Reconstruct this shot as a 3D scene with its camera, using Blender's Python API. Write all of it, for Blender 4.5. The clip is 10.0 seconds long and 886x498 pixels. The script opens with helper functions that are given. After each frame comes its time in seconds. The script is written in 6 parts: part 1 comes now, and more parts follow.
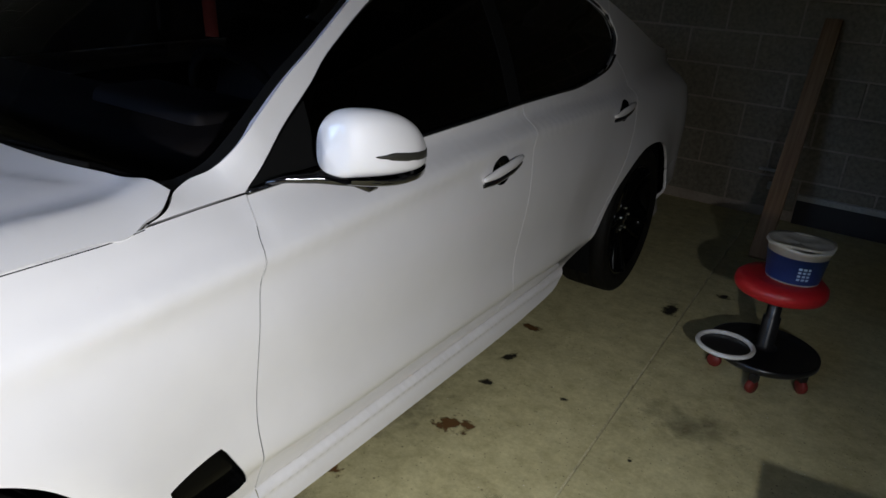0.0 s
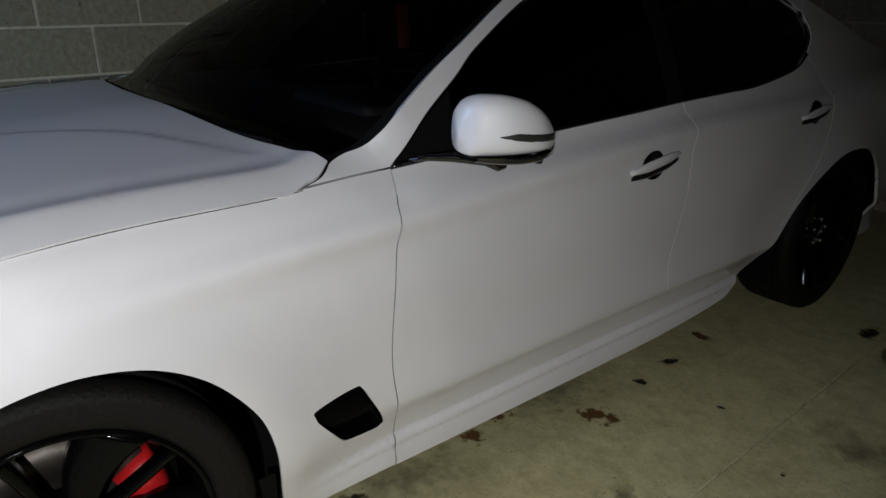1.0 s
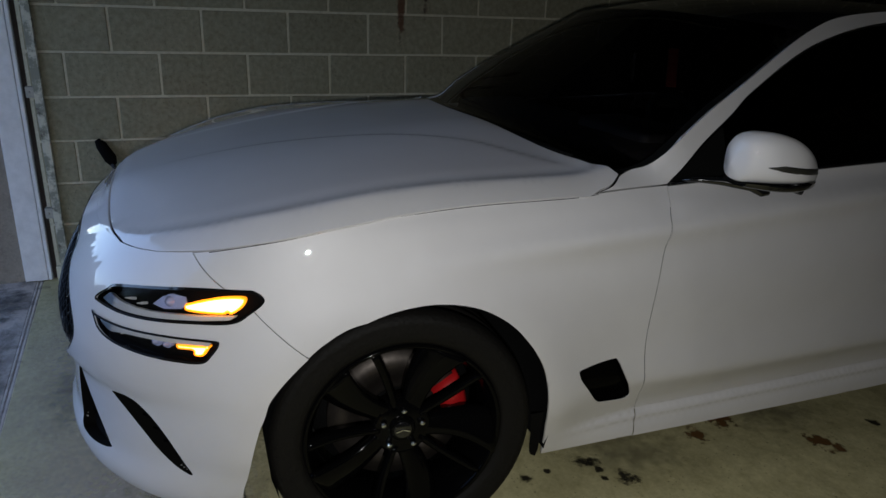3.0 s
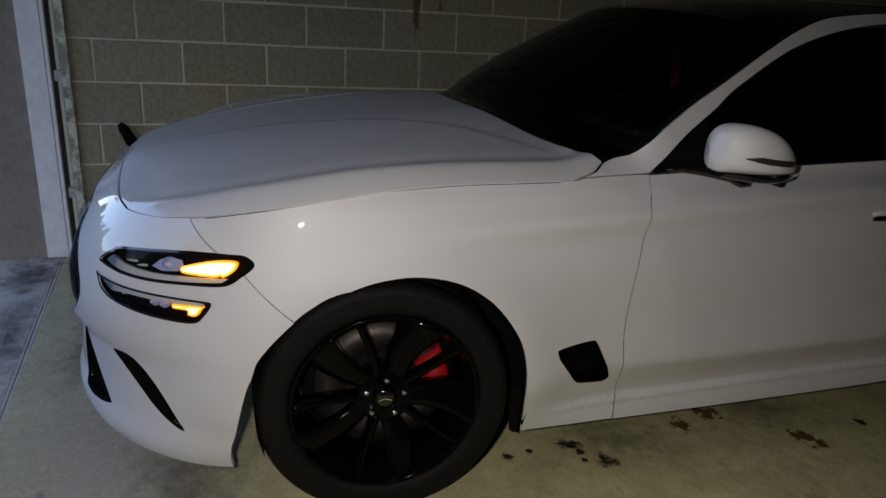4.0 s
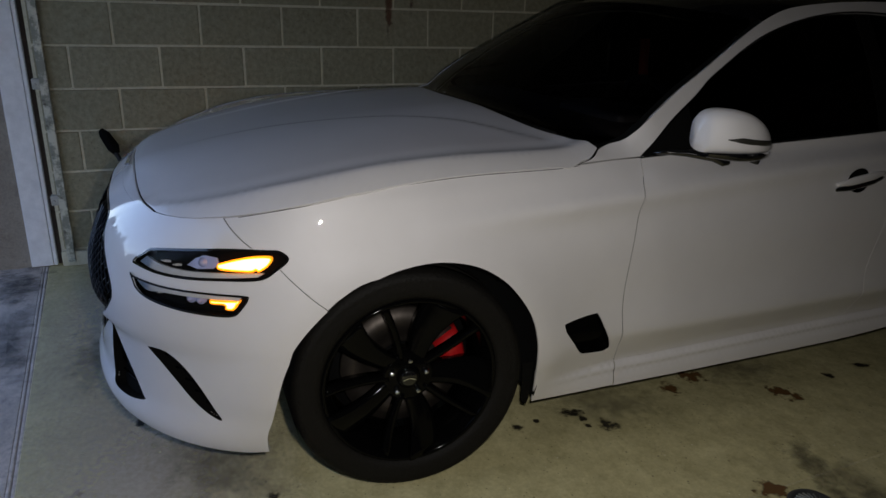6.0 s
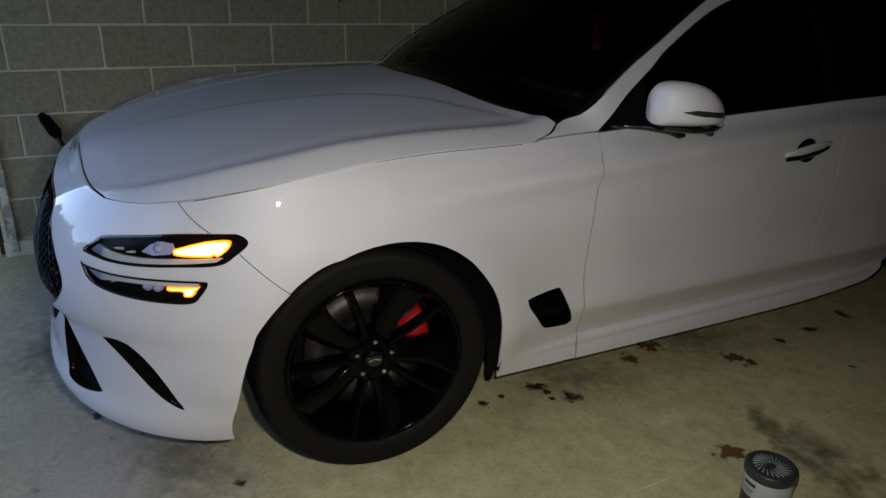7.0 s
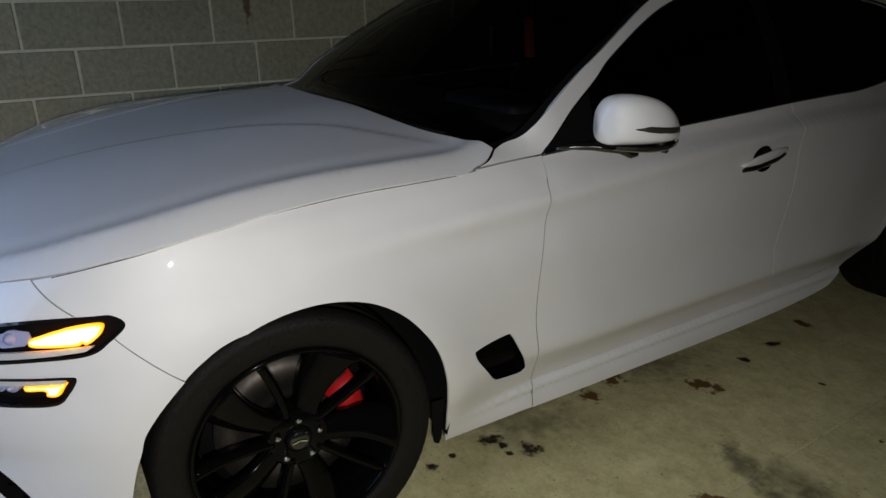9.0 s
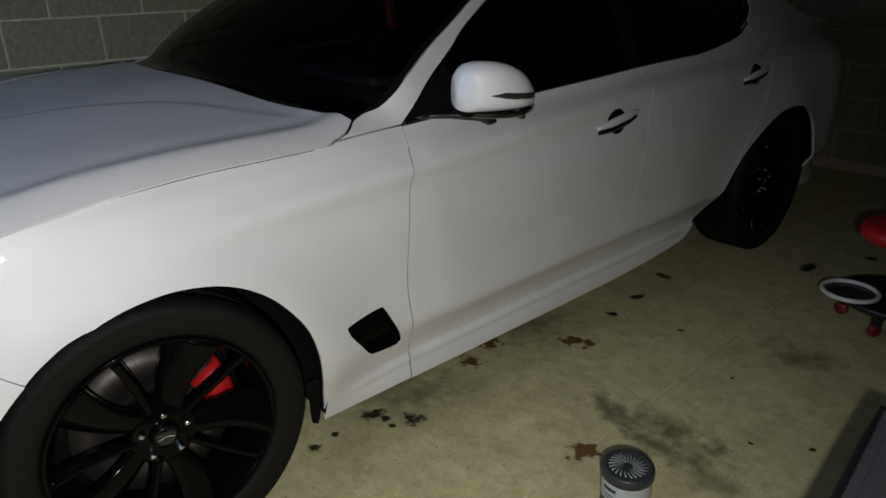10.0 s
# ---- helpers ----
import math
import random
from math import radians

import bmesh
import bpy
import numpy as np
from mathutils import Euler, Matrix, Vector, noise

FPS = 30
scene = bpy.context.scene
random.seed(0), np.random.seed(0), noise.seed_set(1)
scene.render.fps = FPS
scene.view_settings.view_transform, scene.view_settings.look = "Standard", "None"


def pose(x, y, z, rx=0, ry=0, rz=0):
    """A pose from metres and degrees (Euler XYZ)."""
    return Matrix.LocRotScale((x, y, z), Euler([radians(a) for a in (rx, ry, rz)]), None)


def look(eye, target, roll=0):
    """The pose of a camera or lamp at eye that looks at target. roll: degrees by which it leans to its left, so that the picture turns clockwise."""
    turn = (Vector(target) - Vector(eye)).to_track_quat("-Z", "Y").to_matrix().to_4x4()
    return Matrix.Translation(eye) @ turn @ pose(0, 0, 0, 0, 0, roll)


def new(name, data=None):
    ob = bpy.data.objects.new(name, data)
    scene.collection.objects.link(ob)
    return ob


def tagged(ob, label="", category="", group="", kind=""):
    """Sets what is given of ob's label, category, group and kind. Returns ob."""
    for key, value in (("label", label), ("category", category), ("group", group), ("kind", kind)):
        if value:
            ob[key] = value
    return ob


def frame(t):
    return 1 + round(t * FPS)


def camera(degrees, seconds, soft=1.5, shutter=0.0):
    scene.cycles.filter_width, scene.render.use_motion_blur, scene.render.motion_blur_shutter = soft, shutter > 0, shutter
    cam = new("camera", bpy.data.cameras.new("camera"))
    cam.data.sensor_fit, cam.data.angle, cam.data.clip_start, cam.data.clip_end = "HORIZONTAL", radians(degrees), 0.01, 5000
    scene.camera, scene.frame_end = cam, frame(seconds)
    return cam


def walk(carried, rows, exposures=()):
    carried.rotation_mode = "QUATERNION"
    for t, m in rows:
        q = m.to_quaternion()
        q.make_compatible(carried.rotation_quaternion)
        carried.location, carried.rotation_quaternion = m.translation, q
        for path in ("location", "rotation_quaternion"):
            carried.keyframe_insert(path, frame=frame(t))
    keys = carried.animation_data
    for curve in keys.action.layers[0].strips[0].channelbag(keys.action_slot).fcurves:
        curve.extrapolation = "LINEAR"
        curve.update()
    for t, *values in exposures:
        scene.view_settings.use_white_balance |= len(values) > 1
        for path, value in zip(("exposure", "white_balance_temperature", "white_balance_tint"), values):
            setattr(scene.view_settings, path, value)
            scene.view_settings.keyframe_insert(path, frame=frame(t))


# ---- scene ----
cam = camera(65.5, 10.0)
PATH = [
    (0, (0.096, 0.188, 1.297), (-0.905, 1.75, 0.549), 4.0),
    (0.5, (0.222, 0.181, 1.269), (-1.001, 1.591, 0.551), 3.5),
    (1, (0.339, 0.193, 1.262), (-1.128, 1.35, 0.55), 0.3),
    (1.5, (0.405, 0.117, 1.297), (-1.209, 1.148, 0.72), 1.5),
    (2, (0.463, -0.026, 1.311), (-1.11, 1.032, 0.672), -0.9),
    (2.5, (0.54, -0.113, 1.29), (-1.095, 0.859, 0.673), 2.1),
    (2.7, (0.571, -0.157, 1.309), (-1.157, 0.614, 0.662), 2.8),
    (3.8, (0.685, -0.133, 1.276), (-1.124, 0.43, 0.636), 1.3),
    (4, (0.727, -0.091, 1.27), (-1.079, 0.49, 0.637), 3.1),
    (4.5, (0.822, -0.056, 1.277), (-1.022, 0.399, 0.651), 2.0),
    (5, (0.83, -0.105, 1.287), (-1.018, 0.292, 0.634), 1.8),
    (5.5, (0.803, -0.212, 1.302), (-1.011, 0.312, 0.643), -2.0),
    (6, (0.789, -0.287, 1.291), (-0.965, 0.421, 0.64), 1.5),
    (6.2, (0.774, -0.285, 1.284), (-0.953, 0.481, 0.629), 2.4),
    (7.5, (0.77, -0.305, 1.289), (-0.905, 0.517, 0.57), 0.7),
    (8, (0.69, -0.251, 1.299), (-1.002, 0.569, 0.617), -0.1),
    (8.5, (0.567, -0.204, 1.297), (-1.115, 0.647, 0.63), -1.5),
    (9, (0.524, -0.136, 1.291), (-1.086, 0.83, 0.603), -0.9),
    (9.5, (0.541, -0.09, 1.286), (-0.85, 1.14, 0.544), -0.3),
    (10, (0.548, -0.084, 1.276), (-0.854, 1.125, 0.519), -1.1),
]
walk(cam, [(t, look(eye, target, roll)) for t, eye, target, roll in PATH],
     [(0, 3.5, 6300, 12), (0.5, 3.15, 6300, 11), (1.0, 2.8, 6400, 11), (1.5, 2.5, 6400, 10), (2.5, 2.05, 6400, 9), (4.5, 1.95, 7100, 14), (6.0, 1.9, 6900, 13),
      (7.5, 2.2, 6700, 10), (8.5, 2.3, 6700, 9), (9.2, 2.6, 6700, 9), (10, 2.6, 6500, 9)])

# ---- world and lights ----
world = bpy.data.worlds.new("dusk")
scene.world = world
world.use_nodes = True
wn = world.node_tree
sky = wn.nodes.new("ShaderNodeTexSky")
sky.sky_type = "NISHITA"
sky.sun_disc = False
sky.sun_elevation, sky.sun_rotation = radians(14.0), radians(40)
sky.air_density, sky.dust_density, sky.ozone_density = 1.0, 0.6, 3.0
tint = wn.nodes.new("ShaderNodeMix")
tint.data_type, tint.blend_type, tint.inputs[0].default_value = "RGBA", "MULTIPLY", 1.0
tint.inputs[7].default_value = (1.14, 0.97, 1.03, 1)
wn.links.new(sky.outputs[0], tint.inputs[6])
wn.links.new(tint.outputs[2], wn.nodes["Background"].inputs[0])
wn.nodes["Background"].inputs[1].default_value = 0.125

torch = new("torch", bpy.data.lights.new("torch", "SPOT"))
torch.data.energy, torch.data.color = 13.4, (0.97, 0.99, 0.985)
torch.data.shadow_soft_size = 0.02
torch.data.spot_size, torch.data.spot_blend = radians(122), 1.0
torch.matrix_world = look((0.66, -0.18, 1.26), (-0.78, 0.48, 0.12))


# ---- materials ----
def material(name):
    m = bpy.data.materials.new(name)
    m.use_nodes = True
    nt = m.node_tree
    return m, nt, nt.nodes["Principled BSDF"]


def noise_tex(nt, scale, detail=6, rough=0.6, coord="Object"):
    tc = nt.nodes.new("ShaderNodeTexCoord")
    n = nt.nodes.new("ShaderNodeTexNoise")
    n.inputs["Scale"].default_value, n.inputs["Detail"].default_value, n.inputs["Roughness"].default_value = scale, detail, rough
    nt.links.new(tc.outputs[coord], n.inputs["Vector"])
    return n


def ramp(nt, src, stops):
    r = nt.nodes.new("ShaderNodeValToRGB")
    els = r.color_ramp.elements
    while len(els) < len(stops):
        els.new(0.5)
    for e, (p, c) in zip(els, stops):
        e.position, e.color = p, (*c, 1)
    nt.links.new(src, r.inputs[0])
    return r


def mix(nt, a, b, fac, mode="MIX"):
    x = nt.nodes.new("ShaderNodeMix")
    x.data_type, x.blend_type = "RGBA", mode
    for val, i in ((fac, 0), (a, 6), (b, 7)):
        if hasattr(val, "is_output"):
            nt.links.new(val, x.inputs[i])
        else:
            x.inputs[i].default_value = val if i == 0 else (*val, 1)
    return x.outputs[2]


def bump(nt, bsdf, src, strength, dist=0.01):
    b = nt.nodes.new("ShaderNodeBump")
    b.inputs["Strength"].default_value, b.inputs["Distance"].default_value = strength, dist
    nt.links.new(src, b.inputs["Height"])
    nt.links.new(b.outputs[0], bsdf.inputs["Normal"])


def plain(name, color, rough=0.5, metal=0.0, coat=0.0, grain=0.0, grain_scale=60, spec=0.5):
    """A plain surface with a little mottling and relief."""
    m, nt, b = material(name)
    n = noise_tex(nt, grain_scale)
    lo = tuple(c * (1 - 0.25 * min(1, grain * 3 + 0.2)) for c in color)
    hi = tuple(min(1, c * (1 + 0.2 * min(1, grain * 3 + 0.2))) for c in color)
    nt.links.new(ramp(nt, n.outputs[0], [(0.3, lo), (0.7, hi)]).outputs[0], b.inputs["Base Color"])
    b.inputs["Roughness"].default_value, b.inputs["Metallic"].default_value = rough, metal
    b.inputs["Coat Weight"].default_value, b.inputs["Coat Roughness"].default_value = coat, 0.04
    b.inputs["Specular IOR Level"].default_value = spec
    if grain:
        bump(nt, b, n.outputs[0], grain, 0.004)
    return m


def paint():
    m, nt, b = material("white_pearl_paint")
    n = noise_tex(nt, 3.0, 4)
    dust = noise_tex(nt, 90, 5, 0.7)
    base = ramp(nt, n.outputs[0], [(0.3, (0.755, 0.735, 0.745)), (0.7, (0.81, 0.79, 0.80))]).outputs[0]
    nt.links.new(mix(nt, base, (0.55, 0.53, 0.47), ramp(nt, dust.outputs[0], [(0.62, (0, 0, 0)), (0.9, (0.25, 0.25, 0.25))]).outputs[0]), b.inputs["Base Color"])
    b.inputs["Roughness"].default_value, b.inputs["Specular IOR Level"].default_value = 0.58, 0.2
    b.inputs["Metallic"].default_value = 0.14
    b.inputs["Coat Weight"].default_value, b.inputs["Coat Roughness"].default_value = 1.0, 0.018
    bump(nt, b, noise_tex(nt, 700, 2).outputs[0], 0.008, 0.001)
    return m


def tinted(name, tint, fac=1.0, ior=1.45):
    """Tinted glass: what comes through is dimmed, and the surface mirrors."""
    m, nt, b = material(name)
    nt.nodes.remove(b)
    out = nt.nodes["Material Output"]
    tr, gl, mx, fr = (nt.nodes.new("ShaderNode" + k) for k in ("BsdfTransparent", "BsdfGlossy", "MixShader", "Fresnel"))
    tr.inputs[0].default_value = (*tint, 1)
    gl.inputs["Color"].default_value = (fac, fac, fac, 1)
    gl.inputs["Roughness"].default_value = 0.02
    fr.inputs[0].default_value = ior
    nt.links.new(fr.outputs[0], mx.inputs[0])
    nt.links.new(tr.outputs[0], mx.inputs[1])
    nt.links.new(gl.outputs[0], mx.inputs[2])
    nt.links.new(mx.outputs[0], out.inputs[0])
    return m


def glow(name, color, strength):
    m, nt, b = material(name)
    b.inputs["Base Color"].default_value = (*color, 1)
    b.inputs["Emission Color"].default_value = (*color, 1)
    b.inputs["Emission Strength"].default_value = strength
    return m


def concrete(name, lo, mid, hi, scale=1.0, rough=0.85, spread=0.2, spec=0.5):
    m, nt, b = material(name)
    big = noise_tex(nt, 1.6 * scale, 8, 0.62)
    fine = noise_tex(nt, 34 * scale, 8, 0.7)
    speck = noise_tex(nt, 150 * scale, 3, 0.6)
    c = ramp(nt, big.outputs[0], [(0.5 - spread, lo), (0.5, mid), (0.5 + spread, hi)]).outputs[0]
    c = mix(nt, c, ramp(nt, fine.outputs[0], [(0.3, tuple(v * 0.72 for v in mid)), (0.72, tuple(min(1, v * 1.2) for v in hi))]).outputs[0], 0.52)
    dirt = noise_tex(nt, 6.5 * scale, 9, 0.75)
    c = mix(nt, c, tuple(v * 0.5 for v in lo), ramp(nt, dirt.outputs[0], [(0.52, (0, 0, 0)), (0.72, (0.55, 0.55, 0.55))]).outputs[0])
    c = mix(nt, c, tuple(v * 0.35 for v in lo), ramp(nt, speck.outputs[0], [(0.66, (0, 0, 0)), (0.78, (0.6, 0.6, 0.6))]).outputs[0])
    nt.links.new(c, b.inputs["Base Color"])
    b.inputs["Roughness"].default_value, b.inputs["Specular IOR Level"].default_value = rough, spec
    bump(nt, b, fine.outputs[0], 0.35, 0.004)
    return m


def floor_material(name):
    """Worn concrete: broad tone, blotches, grit and small pale and dark specks."""
    m, nt, b = material(name)
    broad, blotch, grit = noise_tex(nt, 0.9, 5, 0.6), noise_tex(nt, 7.0, 10, 0.72), noise_tex(nt, 70, 6, 0.7)
    c = ramp(nt, broad.outputs[0], [(0.32, (0.44, 0.385, 0.185)), (0.68, (0.66, 0.59, 0.30))]).outputs[0]
    c = mix(nt, c, ramp(nt, blotch.outputs[0], [(0.34, (0.25, 0.215, 0.10)), (0.5, (0.55, 0.49, 0.24)), (0.66, (0.78, 0.71, 0.41))]).outputs[0], 0.5)
    c = mix(nt, c, ramp(nt, grit.outputs[0], [(0.34, (0.30, 0.26, 0.125)), (0.66, (0.80, 0.74, 0.44))]).outputs[0], 0.24)
    c = mix(nt, c, ramp(nt, noise_tex(nt, 17, 8, 0.75).outputs[0], [(0.36, (0.28, 0.245, 0.12)), (0.62, (0.80, 0.73, 0.43))]).outputs[0], 0.3)
    for scale, width, tone, share in ((26, 0.055, (0.10, 0.085, 0.045), 0.62), (60, 0.085, (0.13, 0.11, 0.06), 0.55), (34, 0.05, (0.85, 0.82, 0.66), 0.66)):
        tc, v = nt.nodes.new("ShaderNodeTexCoord"), nt.nodes.new("ShaderNodeTexVoronoi")
        v.inputs["Scale"].default_value = scale
        nt.links.new(tc.outputs["Object"], v.inputs["Vector"])
        near_it = ramp(nt, v.outputs["Distance"], [(width * 0.6, (1, 1, 1)), (width * 2.2, (0, 0, 0))]).outputs[0]
        some = ramp(nt, v.outputs["Color"], [(share, (0, 0, 0)), (share + 0.03, (0.8, 0.8, 0.8))]).outputs[0]
        c = mix(nt, c, tone, mix(nt, near_it, some, 1.0, "MULTIPLY"))
    nt.links.new(c, b.inputs["Base Color"])
    nt.links.new(ramp(nt, blotch.outputs[0], [(0.35, (0.6, 0.6, 0.6)), (0.65, (0.85, 0.85, 0.85))]).outputs[0], b.inputs["Roughness"])
    bump(nt, b, grit.outputs[0], 0.22, 0.003)
    return m


def asphalt_material():
    """Worn asphalt, damp in places, with pale dried patches and stone grain."""
    m, nt, b = material("asphalt")
    wet, grain, pale = noise_tex(nt, 0.55, 6, 0.6), noise_tex(nt, 90, 5, 0.7), noise_tex(nt, 0.9, 7, 0.6)
    c = ramp(nt, pale.outputs[0], [(0.40, (0.030, 0.030, 0.034)), (0.56, (0.065, 0.064, 0.068)), (0.68, (0.24, 0.235, 0.24))]).outputs[0]
    c = mix(nt, c, ramp(nt, grain.outputs[0], [(0.38, (0.015, 0.015, 0.016)), (0.64, (0.22, 0.215, 0.21))]).outputs[0], 0.35)
    nt.links.new(c, b.inputs["Base Color"])
    nt.links.new(ramp(nt, wet.outputs[0], [(0.40, (0.6, 0.6, 0.6)), (0.6, (0.8, 0.8, 0.8))]).outputs[0], b.inputs["Roughness"])
    bump(nt, b, grain.outputs[0], 0.15, 0.003)
    return m


def block_material(name, dark, middle, light):
    m, nt, b = material(name)
    info = nt.nodes.new("ShaderNodeObjectInfo")
    geo = nt.nodes.new("ShaderNodeNewGeometry")
    n1, n2, n3 = (nt.nodes.new("ShaderNodeTexNoise") for _ in range(3))
    for n, s in ((n1, 2.2), (n2, 45), (n3, 180)):
        n.inputs["Scale"].default_value, n.inputs["Detail"].default_value = s, 7
        nt.links.new(geo.outputs["Position"], n.inputs["Vector"])
    tone = ramp(nt, info.outputs["Random"], [(0.0, dark), (0.5, middle), (1.0, light)]).outputs[0]
    c = mix(nt, tone, ramp(nt, n1.outputs[0], [(0.3, (0.17, 0.16, 0.115)), (0.7, (0.31, 0.295, 0.22))]).outputs[0], 0.4)
    c = mix(nt, c, ramp(nt, n2.outputs[0], [(0.3, (0.15, 0.14, 0.105)), (0.7, (0.36, 0.34, 0.26))]).outputs[0], 0.5)
    c = mix(nt, c, (0.06, 0.055, 0.045), ramp(nt, n3.outputs[0], [(0.60, (0, 0, 0)), (0.70, (0.75, 0.75, 0.75))]).outputs[0])
    nt.links.new(c, b.inputs["Base Color"])
    b.inputs["Roughness"].default_value = 0.95
    bump(nt, b, n2.outputs[0], 0.8, 0.006)
    return m


def stain_material(name, color, strength, soft=0.28, gain=1.55, scale=26):
    m, nt, b = material(name)
    tc = nt.nodes.new("ShaderNodeTexCoord")
    length = nt.nodes.new("ShaderNodeVectorMath")
    length.operation = "LENGTH"
    nt.links.new(tc.outputs["Object"], length.inputs[0])
    geo = nt.nodes.new("ShaderNodeNewGeometry")
    n = nt.nodes.new("ShaderNodeTexNoise")
    n.inputs["Scale"].default_value, n.inputs["Detail"].default_value, n.inputs["Roughness"].default_value = scale, 8, 0.6
    nt.links.new(geo.outputs["Position"], n.inputs["Vector"])
    s = nt.nodes.new("ShaderNodeMath")
    s.operation, s.inputs[2].default_value = "MULTIPLY_ADD", 0.775 - 0.5 * gain
    nt.links.new(n.outputs[0], s.inputs[0])
    s.inputs[1].default_value = gain
    d = nt.nodes.new("ShaderNodeMath")
    d.operation = "SUBTRACT"
    nt.links.new(s.outputs[0], d.inputs[0])
    nt.links.new(length.outputs["Value"], d.inputs[1])
    a = ramp(nt, d.outputs[0], [(0.0, (0, 0, 0)), (soft, (strength, strength, strength))])
    b.inputs["Base Color"].default_value = (*color, 1)
    b.inputs["Roughness"].default_value = 0.6
    nt.links.new(a.outputs[0], b.inputs["Alpha"])
    return m


def wood_material():
    m, nt, b = material("old_lumber")
    tc = nt.nodes.new("ShaderNodeTexCoord")
    mp = nt.nodes.new("ShaderNodeMapping")
    mp.inputs["Scale"].default_value = (30, 30, 1.5)
    n = nt.nodes.new("ShaderNodeTexNoise")
    n.inputs["Scale"].default_value, n.inputs["Detail"].default_value = 2, 6
    nt.links.new(tc.outputs["Object"], mp.inputs[0])
    nt.links.new(mp.outputs[0], n.inputs["Vector"])
    nt.links.new(ramp(nt, n.outputs[0], [(0.3, (0.20, 0.115, 0.06)), (0.7, (0.36, 0.23, 0.125))]).outputs[0], b.inputs["Base Color"])
    b.inputs["Roughness"].default_value = 0.75
    bump(nt, b, n.outputs[0], 0.3, 0.003)
    return m


PAINT = paint()
BLOCK = block_material("concrete_block", (0.36, 0.335, 0.19), (0.43, 0.40, 0.235), (0.50, 0.465, 0.285))
# darker brown copies for the rear wall: its dim light is put into the colour
BLOCK_DIM = block_material("brown_concrete_block", (0.17, 0.12, 0.09), (0.205, 0.15, 0.115), (0.25, 0.185, 0.14))
MORTAR_DIM = concrete("brown_mortar", (0.30, 0.245, 0.195), (0.38, 0.315, 0.25), (0.45, 0.38, 0.31), 4)
JOINT = concrete("pale_joint_filler", (0.30, 0.27, 0.15), (0.58, 0.52, 0.29), (0.72, 0.66, 0.42), 5, 0.85, 0.1)
MORTAR = concrete("mortar", (0.50, 0.465, 0.34), (0.60, 0.565, 0.42), (0.70, 0.66, 0.51), 4)
FLOOR = floor_material("yellowed_concrete")
APRON = concrete("weathered_concrete", (0.36, 0.315, 0.28), (0.55, 0.485, 0.435), (0.70, 0.625, 0.565), 2.6, 0.85, 0.15)
ASPHALT = asphalt_material()
RIDGE = concrete("pale_mortar_ridge", (0.48, 0.43, 0.39), (0.62, 0.56, 0.51), (0.74, 0.67, 0.62), 4)
GROOVE = concrete("dirty_groove", (0.14, 0.125, 0.11), (0.22, 0.195, 0.175), (0.32, 0.29, 0.26), 4)
SOIL = concrete("mossy_soil", (0.05, 0.06, 0.02), (0.09, 0.11, 0.03), (0.14, 0.17, 0.05), 5)
STUCCO = concrete("brown_stucco", (0.22, 0.185, 0.15), (0.29, 0.245, 0.20), (0.36, 0.31, 0.25), 3)
# unseen ceiling, coloured dark so that little light bounces down
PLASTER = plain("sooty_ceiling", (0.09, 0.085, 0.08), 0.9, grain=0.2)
TRIMWHITE = plain("white_trim_paint", (0.86, 0.85, 0.86), 0.45, grain=0.06, grain_scale=20)
def worn_track():
    """Galvanised steel with flaked white paint and dark rust spots."""
    m, nt, b = material("worn_track_steel")
    flake, rust = noise_tex(nt, 9, 7, 0.7), noise_tex(nt, 16, 7, 0.7)
    c = ramp(nt, flake.outputs[0], [(0.46, (0.26, 0.27, 0.225)), (0.54, (0.62, 0.61, 0.52))]).outputs[0]
    c = mix(nt, c, (0.06, 0.045, 0.035), ramp(nt, rust.outputs[0], [(0.56, (0, 0, 0)), (0.66, (0.85, 0.85, 0.85))]).outputs[0])
    nt.links.new(c, b.inputs["Base Color"])
    b.inputs["Roughness"].default_value, b.inputs["Metallic"].default_value = 0.55, 0.25
    bump(nt, b, flake.outputs[0], 0.3, 0.002)
    return m


TRACK = worn_track()
# dark brown for the wall recess: its shade and dirt in one colour
RECESS_SHADE = plain("dirty_jamb", (0.045, 0.034, 0.027), 0.9, grain=0.3, grain_scale=30)
BLACKGLOSS = plain("gloss_black", (0.006, 0.006, 0.007), 0.12, coat=0.6)
BLACKPLASTIC = plain("black_plastic", (0.012, 0.012, 0.013), 0.5, grain=0.1)
VOID = plain("dark_void", (0.004, 0.004, 0.004), 0.9, spec=0.1)
RUBBER = plain("tyre_rubber", (0.0060, 0.0053, 0.0045), 0.65, grain=0.6, grain_scale=110, spec=0.18)
RIMBLACK = plain("rim_black", (0.002, 0.002, 0.0022), 0.08, spec=0.1)
CHROME = plain("chrome", (0.75, 0.76, 0.78), 0.12, 1.0)
SATIN = plain("satin_metal", (0.45, 0.46, 0.48), 0.3, 1.0)
DISC = plain("brake_disc_steel", (0.08, 0.068, 0.06), 0.5, 0.85, grain=0.1)
CALIPER = plain("red_caliper_paint", (0.45, 0.010, 0.012), 0.4, coat=0.3)
GLASS_FRONT = tinted("windscreen_glass", (0.82, 0.80, 0.81), 0.6, 1.35)
GLASS_SIDE = tinted("privacy_glass", (0.06, 0.055, 0.06))
LENS = tinted("lamp_lens", (0.95, 0.955, 0.96), 0.5, 1.25)
AMBER = glow("amber_indicator", (1.0, 0.30, 0.006), 0.33)
AMBERHOT = glow("amber_light_guide", (1.0, 0.62, 0.16), 1.8)
VENTBLACK = plain("vent_black", (0.002, 0.002, 0.002), 0.15, spec=0.03)
LEATHER = plain("black_leather", (0.007, 0.0062, 0.0066), 0.7, grain=0.15, spec=0.25)
